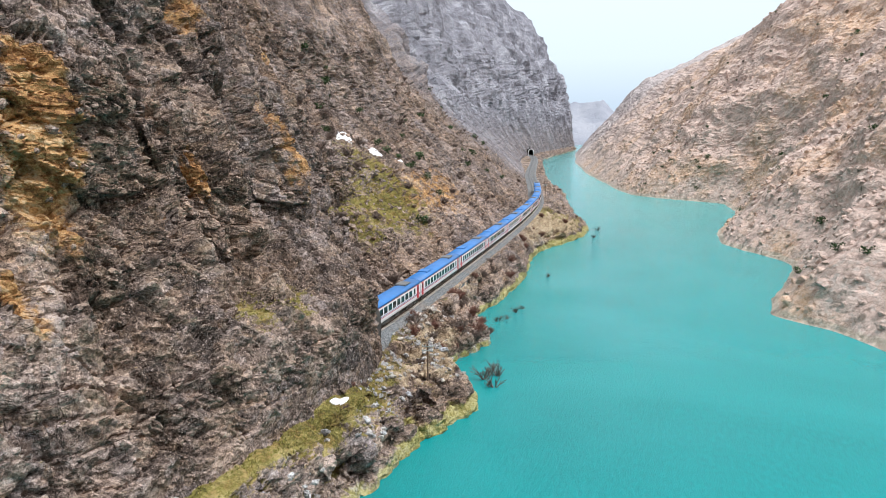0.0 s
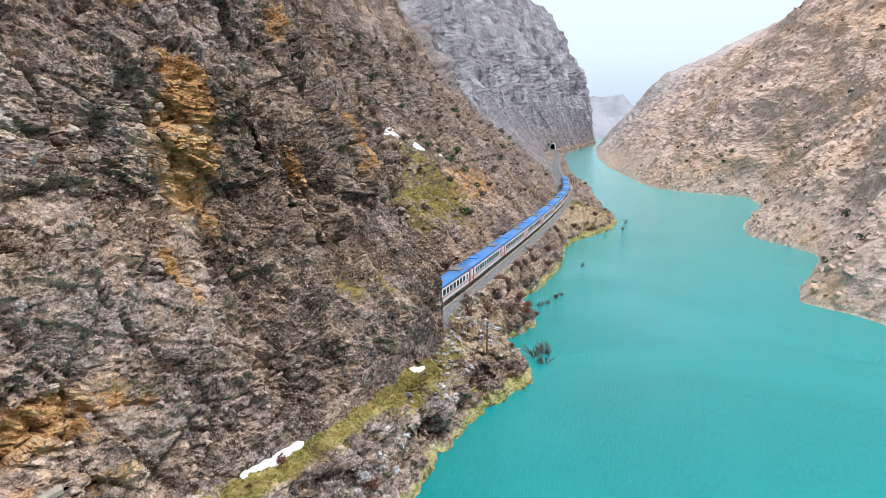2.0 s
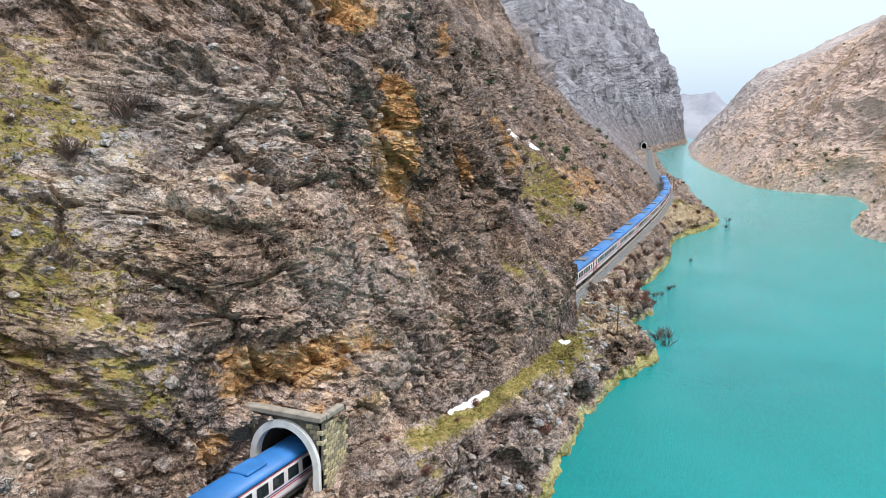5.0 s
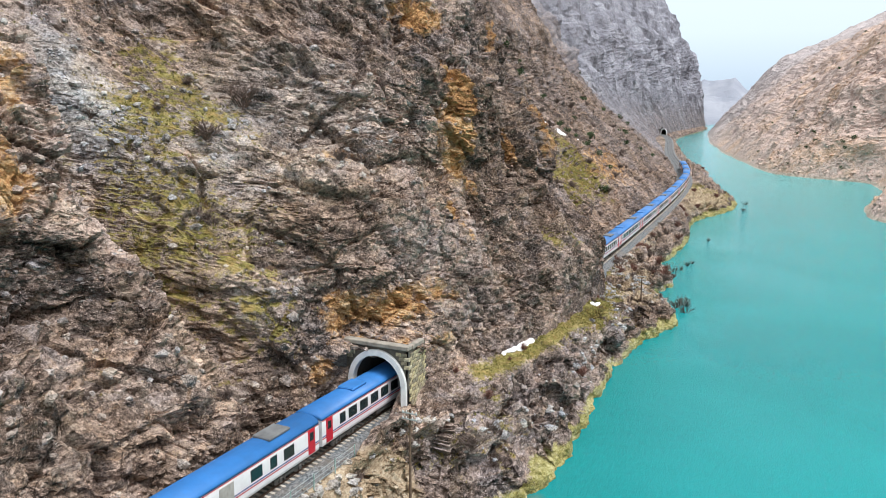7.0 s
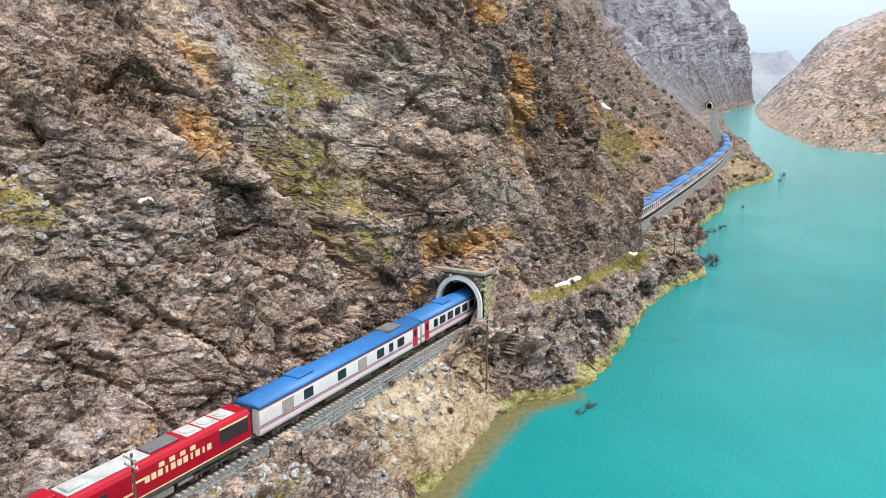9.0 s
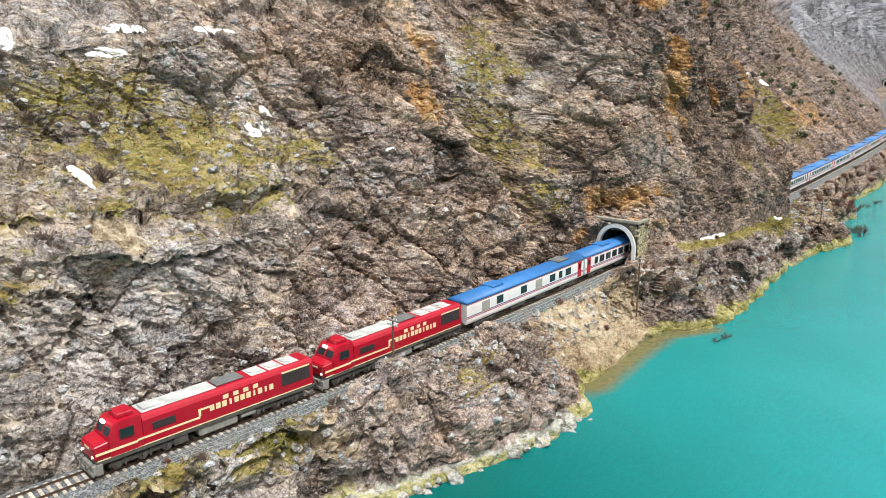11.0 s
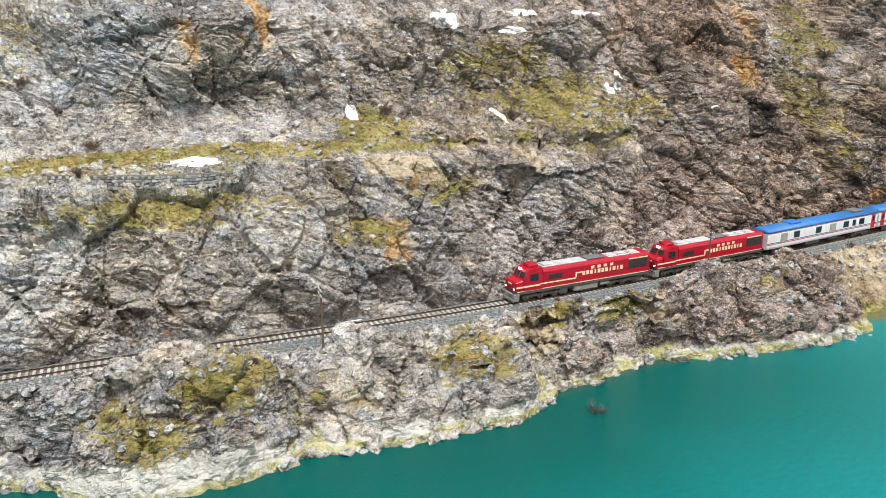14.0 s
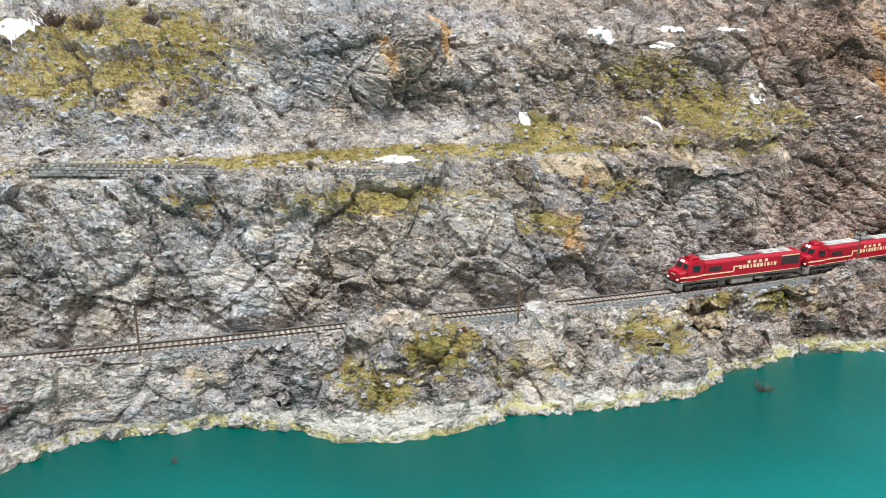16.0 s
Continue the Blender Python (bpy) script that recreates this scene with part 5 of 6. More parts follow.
def wire_run(points, r):
    """One thin wire through the given places, with a square section."""
    bm = bmesh.new()
    rings = [[bm.verts.new((x, y + r * a, z + r * b)) for a, b in ((-1, -1), (1, -1), (1, 1), (-1, 1))] for x, y, z in points]
    for p, q in zip(rings, rings[1:]):
        for k in range(4):
            bm.faces.new((p[k], q[k], q[(k + 1) % 4], p[(k + 1) % 4]))
    return bm


def frame_ring(wd, ht, rim, depth, at):
    """A rectangular window frame standing across y."""
    bm = bmesh.new()
    rings = []
    for y in (-depth / 2, depth / 2):
        for a, b in ((wd / 2, ht / 2), (wd / 2 - rim, ht / 2 - rim)):
            rings.append([bm.verts.new((at[0] + sx * a, at[1] + y, at[2] + sz * b)) for sx, sz in ((-1, -1), (1, -1), (1, 1), (-1, 1))])
    o0, i0, o1, i1 = rings
    for k in range(4):
        j = (k + 1) % 4
        for q in ((o0[k], o0[j], i0[j], i0[k]), (o1[j], o1[k], i1[k], i1[j]), (o0[j], o0[k], o1[k], o1[j]), (i0[k], i0[j], i1[j], i1[k])):
            bm.faces.new(q)
    bmesh.ops.recalc_face_normals(bm, faces=bm.faces)
    return bm


def bogie(car, x, axles, name="bogie"):
    """A bogie frame with its wheels as sub-parts."""
    span = axles[-1] - axles[0] + 1.5
    frame_bm = join(box((span, 0.16, 0.36), (x, -1.08, 0.66), 0.05), box((span, 0.16, 0.36), (x, 1.08, 0.66), 0.05), box((0.5, 2.0, 0.3), (x, 0, 0.7), 0.04),
                    *[box((0.34, 0.22, 0.42), (x + a, s * 1.14, 0.52), 0.04) for a in axles for s in (-1, 1)],
                    *[rod(0.09, 0.09, (x + a + 0.5, s * 1.16, 0.35), (x + a + 0.5, s * 1.16, 0.95)) for a in axles[:-1] for s in (-1, 1)])
    b = part(name, frame_bm, UNDER, car, "dusty dark grey bogie frame")
    for a in axles:
        wheels = join(*[rod(0.46, 0.46, (x + a, s * 0.70, 0.46), (x + a, s * 0.83, 0.46), 20) for s in (-1, 1)], rod(0.08, 0.08, (x + a, -0.9, 0.46), (x + a, 0.9, 0.46)))
        part("wheelset", wheels, STEEL, b, "worn steel wheelset")


def build_loco():
    car = thing("diesel_locomotive", pose(0, 0, 0), "red diesel locomotive with cream stripe and grey roof", "locomotive", "locomotives of the train")
    part("underframe", join(box((19.6, 2.75, 0.32), (0, 0, 1.22), 0.03), box((19.0, 1.2, 0.3), (0, 0, 0.95))), UNDER, car)
    w = 1.38
    # long body with a slightly rounded roof edge
    body = extrude_profile([(-w, 1.38), (-w, 3.45), (-w + 0.16, 3.72), (-w + 0.42, 3.84), (w - 0.42, 3.84), (w - 0.16, 3.72), (w, 3.45), (w, 1.38)], -6.1, 9.85, 0.02)
    part("body", body, RED, car, "bright red engine body")
    # cab with a raked windscreen
    cab = bmesh.new()
    side = [(-8.75, 1.38), (-8.75, 2.75), (-8.25, 3.78), (-7.9, 3.98), (-6.1, 3.98), (-6.1, 1.38)]
    left = [cab.verts.new((x, -w - 0.02, z)) for x, z in side]
    right_ = [cab.verts.new((x, w + 0.02, z)) for x, z in side]
    for v in left + right_:
        if v.co.z > 3.5:
            v.co.y *= 0.86
    cab.faces.new(left)
    cab.faces.new(right_[::-1])
    for i in range(6):
        cab.faces.new((left[i], right_[i], right_[(i + 1) % 6], left[(i + 1) % 6]))
    bmesh.ops.recalc_face_normals(cab, faces=cab.faces)
    bmesh.ops.bevel(cab, geom=cab.edges[:], offset=0.05, segments=2, affect="EDGES")
    c = part("cab", cab, RED, car, "red driver's cab")
    for s in (-1, 1):
        part("windscreen", box((0.05, 0.95, 0.66), (-8.53, s * 0.60, 3.24), 0.02, Matrix.Rotation(radians(26), 4, "Y")), GLASS, c, "dark windscreen pane")
    for s in (-1, 1):
        part("side_window", box((0.95, 0.05, 0.62), (-7.35, s * (w + 0.0), 3.02), 0.02), GLASS, c, "dark cab side window")
        part("window_frame", frame_ring(1.1, 0.78, 0.07, 0.05, (-7.35, s * (w + 0.03), 3.02)), BLACK, c)
    part("roof_pod", box((1.3, 1.5, 0.42), (-7.1, 0, 4.16), 0.09), RED, c, "red air-conditioner pod")
    part("horn", rod(0.05, 0.12, (-7.6, 0.3, 4.4), (-8.1, 0.3, 4.45)), STEEL, c)
    nose = bmesh.new()
    bmesh.ops.create_cube(nose, size=1.0)
    for v in nose.verts:
        front = v.co.x < 0
        v.co = Vector((-9.85 if front else -8.7, (w - 0.18 if front else w) * (1 if v.co.y > 0 else -1), (2.55 if front else 2.78) if v.co.z > 0 else 1.38))
    bmesh.ops.bevel(nose, geom=nose.edges[:], offset=0.12, segments=3, affect="EDGES")
    part("nose", nose, RED, car, "red short hood")
    part("number_plate", box((0.03, 0.8, 0.16), (-9.87, 0, 2.25)), CREAM, car)
    for s in (-1, 1):
        part("headlight", rod(0.13, 0.13, (-8.62, s * 0.18, 3.86), (-8.42, s * 0.18, 3.86), 14), LAMP, car, "lit round headlight")
        part("marker_light", rod(0.09, 0.09, (-9.93, s * 0.95, 1.72), (-9.8, s * 0.95, 1.72), 12), LAMP, car, "lit marker lamp")
        part("buffer", join(rod(0.1, 0.1, (-10.35, s * 0.88, 1.05), (-9.8, s * 0.88, 1.05)), rod(0.25, 0.25, (-10.4, s * 0.88, 1.05), (-10.33, s * 0.88, 1.05), 16)), STEEL, car)
        part("buffer", join(rod(0.1, 0.1, (10.35, s * 0.88, 1.05), (9.8, s * 0.88, 1.05)), rod(0.25, 0.25, (10.4, s * 0.88, 1.05), (10.33, s * 0.88, 1.05), 16)), STEEL, car)
    part("pilot", join(box((0.30, 2.7, 0.75), (-9.9, 0, 0.72), 0.04), box((0.12, 2.5, 0.3), (-10.05, 0, 0.35), 0.03), box((0.5, 0.4, 0.9), (-9.6, -1.2, 0.75), 0.03), box((0.5, 0.4, 0.9), (-9.6, 1.2, 0.75), 0.03)), TANK, car, "grey pilot beam with steps")
    part("handrail", join(rod(0.022, 0.022, (-9.95, -1.2, 1.3), (-9.95, -1.2, 2.2), 6), rod(0.022, 0.022, (-9.95, 1.2, 1.3), (-9.95, 1.2, 2.2), 6), rod(0.022, 0.022, (-9.95, -1.2, 2.2), (-9.95, 1.2, 2.2), 6)), STEEL, car)
    part("roof_deck", join(box((6.4, 1.75, 0.09), (-2.7, 0, 3.89), 0.03), box((1.5, 1.2, 0.2), (-4.9, 0, 4.0), 0.05)), ROOF_GREY, car, "pale grey roof deck")
    part("exhaust_hatch", box((2.6, 1.4, 0.2), (1.9, 0, 3.95), 0.06), ROOF_DARK, car, "sooty exhaust hatch")
    for x in (4.6, 6.3, 8.0):
        part("radiator_fan", join(rod(0.62, 0.62, (x, 0, 3.84), (x, 0, 3.98), 20), box((1.5, 1.7, 0.05), (x, 0, 3.86), 0.02)), ROOF_GREY, car, "round radiator fan hood")
    for s in (-1, 1):
        y = s * (w + 0.012)
        part("side_louvre", join(box((1.9, 0.03, 0.62), (-4.4, y, 2.75), 0.01), *[box((1.9, 0.05, 0.035), (-4.4, y, 2.5 + 0.1 * k)) for k in range(6)]), LOUVRE, car, "dark intake louvre")
        part("radiator_grille", join(box((3.0, 0.03, 1.15), (8.0, y, 2.75), 0.01), *[box((0.05, 0.06, 1.1), (6.7 + 0.32 * k, y, 2.75)) for k in range(9)]), LOUVRE, car, "dark radiator grille")
        for size, at in (((3.2, 0.016, 0.20), (-8.2, y + s * 0.02, 1.98)), ((5.2, 0.016, 0.17), (-4.0, y, 2.06)), ((0.22, 0.016, 0.5), (-1.40, y, 2.38)), ((1.1, 0.016, 0.17), (-0.96, y, 2.71)), ((3.0, 0.016, 0.14), (8.0, y, 3.42))):
            part("stripe", box(size, at), CREAM, car, "cream stripe")
        part("sill_line", box((19.4, 0.016, 0.09), (0, s * (w + 0.008), 1.45)), CREAM, car, "pale sill line")
        # unreadable lettering as plain bars
        for k in range(11):
            part("lettering_bar", box((0.42 - 0.22 * (k in (3, 7, 9)), 0.016, 0.50), (-0.3 + 0.57 * k, y, 2.54)), CREAM, car, "cream bar of lettering")
        for k in range(4):
            part("lettering_bar", box((0.5, 0.016, 0.36), (1.0 + 0.95 * k, y, 3.12)), CREAM, car, "cream bar of lettering")
        for x in (-6.2, 9.9):
            part("grab_rail", rod(0.02, 0.02, (x, s * 1.45, 1.2), (x, s * 1.45, 2.0), 6), STEEL, car)
        for k in range(2):
            part("step", box((0.6, 0.25, 0.05), (9.5, s * 1.3, 0.5 + 0.35 * k)), UNDER, car)
        part("battery_box", box((1.2, 0.5, 0.75), (-3.1, s * 1.05, 0.72), 0.04), UNDER, car)
    part("fuel_tank", box((3.6, 2.5, 0.72), (0.3, 0, 0.62), 0.14), TANK, car, "grey rounded fuel tank")
    part("air_tank", rod(0.22, 0.22, (2.4, -1.05, 0.7), (3.8, -1.05, 0.7), 14), TANK, car)
    bogie(car, -6.1, [-2.0, 0.0, 2.0])
    bogie(car, 6.1, [-2.0, 0.0, 2.0])
    return car


def build_coach(kind):
    label = {"van": "white generator van with blue roof, grey shutters and stripes", "coach": "white passenger coach with blue roof and red doors"}[kind]
    car = thing("railway_coach" if kind == "coach" else "generator_van", pose(0, 0, 0), label, "railway coach", "coaches of the train")
    w, L = 1.42, 12.95
    body = extrude_profile([(-w + 0.10, 0.98), (-w, 1.25), (-w, 2.9), (-w + 0.05, 3.42), (w - 0.05, 3.42), (w, 2.9), (w, 1.25), (w - 0.10, 0.98)], -L, L, 0.015)
    part("body", body, COACH_WHITE, car, "white coach body")
    arc = [(w * math.cos(a) * 1.0, 3.40 + 0.62 * math.sin(a)) for a in np.linspace(0.0, math.pi, 13)]
    part("roof", extrude_profile([(w + 0.0, 3.36)] + [(y, z) for y, z in arc][1:-1] + [(-w, 3.36)], -L - 0.02, L + 0.02), COACH_BLUE, car, "blue arched roof", True)
    part("roof_unit", box((2.3, 1.7, 0.26), (-6.2, 0, 4.05), 0.08), COACH_BLUE, car, "blue air-conditioning unit")
    part("roof_unit", box((2.6, 1.7, 0.24), (8.6, 0, 4.05), 0.06), ROOF_DARK, car, "dark cooling unit")
    for s in (-1, 1):
        y = s * (w + 0.006)
        part("stripe", box((2 * L, 0.012, 0.10), (0, y, 1.86)), NAVY, car, "navy stripe")
        part("stripe", box((2 * L, 0.012, 0.10), (0, y, 1.68)), DOOR_RED, car, "red stripe")
        part("stripe", box((2 * L, 0.012, 0.07), (0, s * (w - 0.03), 3.27)), DOOR_RED, car, "thin red line under the eaves")
        if kind == "coach":
            doors = (-11.9, 11.9)
            wins = [(-9.9, 0.75)] + [(-8.3 + 1.84 * k, 1.2) for k in range(10)] + [(10.2, 0.6)]
        else:
            doors = (11.9,)
            wins = [(-6.6, 1.2), (-1.6, 1.2), (5.0, 1.2), (7.0, 0.7), (8.9, 1.2)]
            for x in (-9.4, 1.8):
                part("shutter", join(box((1.5, 0.03, 1.35), (x, y, 2.40), 0.01), *[box((1.44, 0.05, 0.03), (x, y, 1.85 + 0.12 * k)) for k in range(10)]), GREY_DOOR, car, "grey louvred shutter")
        for x in doors:
            d = part("door", box((0.95, 0.03, 2.1), (x, y, 2.2), 0.01), DOOR_RED, car, "red folding door")
            part("door_window", box((0.5, 0.02, 0.7), (x, y + s * 0.016, 2.65), 0.005), GLASS, d)
        for x, wd in wins:
            wn = part("window", box((wd, 0.03, 0.84), (x, y, 2.55), 0.01), GLASS, car, "dark window")
            part("frame", frame_ring(wd + 0.1, 0.94, 0.06, 0.03, (x, y + s * 0.008, 2.55)), BLACK, wn)
        part("skirt_box", box((3.0, 0.5, 0.6), (-2.4, s * 0.95, 0.78), 0.05), UNDER, car)
        part("skirt_box", box((2.0, 0.5, 0.55), (2.6, s * 0.95, 0.8), 0.05), UNDER, car)
    for e in (-1, 1):
        part("gangway", box((0.32, 1.3, 2.3), (e * (L + 0.15), 0, 2.25), 0.06), BLACK, car, "black rubber gangway")
        for s in (-1, 1):
            part("buffer", join(rod(0.1, 0.1, (e * L, s * 0.88, 1.05), (e * (L + 0.2), s * 0.88, 1.05)), rod(0.25, 0.25, (e * (L + 0.2), s * 0.88, 1.05), (e * (L + 0.24), s * 0.88, 1.05), 14)), STEEL, car)
    bogie(car, -9.3, [-1.25, 1.25])
    bogie(car, 9.3, [-1.25, 1.25])
    return car


_tx = np.arange(-260, 900, 0.25)
_arc = np.concatenate([[0], np.cumsum(np.hypot(np.diff(_tx), np.diff(track_y(_tx))))])


def on_rails(front_s, length):
    """The pose of a car whose front stands front_s metres along the track, carried by its two bogies."""
    pts = []
    for f in (0.22, 0.78):
        x = float(np.interp(front_s + length * f, _arc, _tx))
        pts.append(Vector((x, float(track_y(x)), RAIL_Z)))
    mid = (pts[0] + pts[1]) / 2
    d = pts[1] - pts[0]
    return Matrix.Translation(mid) @ Matrix.Rotation(math.atan2(d.y, d.x), 4, "Z")


TRAIN_FRONT = float(np.interp(-78.0, _tx, _arc))
s_at = TRAIN_FRONT
loco = build_loco()
loco.matrix_basis = on_rails(s_at, 20.8)
s_at += 21.0
loco2 = copy_thing(loco, on_rails(s_at, 20.8))
tagged(loco2, "second red diesel locomotive coupled behind the first")
s_at += 21.0
van = build_coach("van")
van.matrix_basis = on_rails(s_at, 26.4)
s_at += 26.45
coach = build_coach("coach")
coach.matrix_basis = on_rails(s_at, 26.4)
for _k in range(12):
    s_at += 26.45
    copy_thing(coach, on_rails(s_at, 26.4))

# ---- poles, sign and fence ----


def telegraph_pole(at, height, turn=0.0, lean=0.0, white=True):
    ob = thing("telegraph_pole", pose(*at, lean, 0, turn), "weathered brown telegraph pole with porcelain insulators", "pole", "telegraph poles along the railway")
    part("post", rod(0.13, 0.09, (0, 0, -0.6), (0, 0, height), 9), WOOD, ob)
    for k in range(2):
        z = height - 0.35 - 0.55 * k
        arm = part("crossarm", box((1.5, 0.09, 0.11), (0, 0.1, z), 0.01), WOOD if not white else GALV, ob)
        for x in (-0.65, -0.3, 0.3, 0.65):
            part("insulator", join(rod(0.06, 0.07, (x, 0.1, z + 0.06), (x, 0.1, z + 0.16), 8), rod(0.05, 0.03, (x, 0.1, z + 0.16), (x, 0.1, z + 0.22), 8)), PORCELAIN, arm, "white porcelain insulator")
    return ob


def ground_under(x, y, sheets):
    """Height of the rock at a place, from the sheets' nearest points."""
    best = (9e9, 0.0)
    for P in sheets:
        i = int(np.clip(np.searchsorted(P[:, 0, 0], x), 2, len(P) - 3))
        blk = P[max(0, i - 12):i + 12].reshape(-1, 3)
        d = (blk[:, 0] - x) ** 2 + (blk[:, 1] - y) ** 2
        k = d.argmin()
        if d[k] < best[0]:
            best = (d[k], float(blk[k, 2]))
    return best[1]


for (x, y), h, turn in (((-102, 1.6), 6.4, 80), ((-141.6, 10.8), 6.4, 76), ((-49.5, -1.4), 6.0, 85), ((-5, -6.5), 9.6, 88), ((70, -12.4), 6.2, 92), ((296, 7.0), 6.5, 80)):
    telegraph_pole((x, y, ground_under(x, y, [BANK])), h, turn)

sign = thing("track_sign", pose(-32, 3.0, 7.0, 0, 0, 20), "small white trackside sign on a steel post", "sign")
part("post", rod(0.04, 0.04, (0, 0, -0.4), (0, 0, 2.6), 8), GALV, sign)
part("plate", box((0.06, 0.75, 0.5), (-0.05, 0, 2.75), 0.02), PORCELAIN, sign, "white sign plate")

for a, b in ((-76, -4), (-132, -80)):
    fence = thing("wire_fence", pose(0, 0, 0), "pale green steel post and wire fence beside the track", "fence")
    xs_ = np.arange(a, b, 3.0)
    tops = []
    for x in xs_:
        y = float(track_y(x)) - 2.95
        z0 = RAIL_Z - 0.85
        part("post", box((0.08, 0.08, 1.5), (float(x), y, z0 + 0.65), 0.01), FENCE_GREEN, fence)
        tops.append((float(x), y, z0))
    for hgt in (0.5, 0.9, 1.3):
        part("wire", wire_run([(p[0], p[1], p[2] + hgt) for p in tops], 0.014), GALV, fence)


# ---- snow lying in hollows and along the track ----


def finer(A):
    """A grid with a point added between each two."""
    B = np.zeros((2 * A.shape[0] - 1, A.shape[1], 3))
    B[::2], B[1::2] = A, 0.5 * (A[1:] + A[:-1])
    C = np.zeros((B.shape[0], 2 * B.shape[1] - 1, 3))
    C[:, ::2], C[:, 1::2] = B, 0.5 * (B[:, 1:] + B[:, :-1])
    return C


def snow_patch(P, N, at, rx, rz, seed, lift=0.16, ry=None, lean=0.0):
    """A thin sheet of old snow draped on the rock round a place."""
    i0, i1 = np.searchsorted(P[:, 0, 0], (at[0] - rx * 2.2, at[0] + rx * 2.2))
    i0, i1 = max(0, i0 - 3), min(len(P) - 1, i1 + 3)
    Q, M = P[i0:i1], N[i0:i1]
    Q, M = finer(finer(Q)), finer(finer(M))
    off = Q - np.array(at)
    d = np.sqrt((off[:, :, 0] / rx) ** 2 + ((off[:, :, 1] - lean * off[:, :, 0]) / (ry or rx + 1.0)) ** 2 + (off[:, :, 2] / rz) ** 2)
    q = Q.reshape(-1, 3)
    d = d + (fbm(q / min(1.1 * rx, 1.8) + seed, 2, 0.5) * 0.75).reshape(d.shape)
    thick = lift * smoothstep(1.0, 0.55, d) - 0.12 * smoothstep(0.95, 1.1, d)
    S = Q + M * 0.35 * thick[:, :, None]
    S[:, :, 2] += thick * 0.8
    for _s in range(24):
        S[1:-1, 1:-1] = 0.5 * S[1:-1, 1:-1] + 0.125 * (S[:-2, 1:-1] + S[2:, 1:-1] + S[1:-1, :-2] + S[1:-1, 2:])
    S[:, :, 2] += 0.12 * (d < 1)
    keep_ = (d[:-1, :-1] < 1.0) & (d[1:, 1:] < 1.0)
    if keep_.sum() < 4:
        return None
    ob = grid_mesh("snow_patch", S, SNOW, keep=keep_, flip=not CLIFF_FLIP)
    bm = bmesh.new()
    bm.from_mesh(ob.data)
    bmesh.ops.delete(bm, geom=[v for v in bm.verts if not v.link_faces], context="VERTS")
    bm.to_mesh(ob.data)
    bm.free()
    return tagged(ob, "patch of old white snow lying on the rock", "snow", "snow patches on the cliff")


SNOWS = [(-47.5, 18.5, 30.2, 2.6, 0.9), (-46, 18.5, 32, 1.3, 0.8), (-67.5, 21.5, 27, 1.2, 1.6), (-36, 13.5, 27.6, 0.9, 0.5), (-88, 25.7, 28.6, 0.9, 1.3), (-69, 39.7, 40.5, 2.2, 1.6), (-59, 34.4, 38.6, 2.2, 0.7),
         (-56, 34.5, 41, 3.5, 0.6), (-48, 31, 41, 2.5, 0.6), (140, 28, 34, 7, 1.7), (153, 27, 30, 6, 1.3), (168, 26, 27, 6, 1.1), (-108, 22.5, 25.3, 3.0, 0.5), (-150, 62, 41.5, 6, 3.5)]
for k, (x, y, z, rx_, rz_) in enumerate(SNOWS):
    col = CLIFF[np.clip(np.searchsorted(XS, x), 0, len(XS) - 1)]
    j = int((np.abs(col[:, 2] - z) + 0.35 * np.abs(col[:, 1] - y)).argmin())
    snow_patch(CLIFF, cn, tuple(col[j]), rx_ * 0.8, rz_ * 0.85, 3.1 * k, 0.05 if rz_ == 0.5 else 0.16)
for k, (x, side, rx_) in enumerate(((-14, 2.9, 3.5), (-6, 2.6, 2.5), (-96, 2.7, 1.6), (-44, 2.7, 1.5))):
    bm = bmesh.new()
    bmesh.ops.create_icosphere(bm, subdivisions=3, radius=1.0)
    for v in bm.verts:
        n_ = 1 + 0.35 * noise.noise(v.co * 1.4 + Vector((k * 7, 0, 0)))
        v.co = Vector((v.co.x * rx_ * n_, v.co.y * 0.7 * n_, max(-0.2, v.co.z * 0.35 * n_)))
    ob = part("snow_patch", bm, SNOW, None, "", True)
    p, a = track_at(x)
    ob.matrix_basis = Matrix.Translation(p + Vector((0, side, -0.7))) @ Matrix.Rotation(a, 4, "Z")
    tagged(ob, "low heap of old snow beside the track", "snow", "snow heaps beside the track")
for k, (x, y, rx_, ry_) in enumerate(((21.5, -7.0, 4.4, 0.6), (50, -9.2, 1.6, 0.45))):
    bi = int(np.searchsorted(BX, x))
    bj = int(np.abs(BANK[bi, :, 1] - y).argmin())
    snow_patch(BANK, bnrm, tuple(BANK[bi, bj]), rx_, 1.6, 41 + k, 0.14, ry_, -0.16)

# ---- bare shrubs, bushes and drowned branches ----
TWIG = plain("bare_twigs", (0.16, 0.115, 0.095), 0.9, 0.0, 0.3, 4.0)
TWIG_RED = plain("reddish_twigs", (0.20, 0.095, 0.07), 0.9, 0.0, 0.3, 4.0)
DEAD = plain("drowned_wood", (0.11, 0.095, 0.08), 0.9, 0.0, 0.3, 4.0)
LEAF = plain("juniper_green", (0.045, 0.075, 0.025), 0.9, 0.0, 0.4, 4.0)


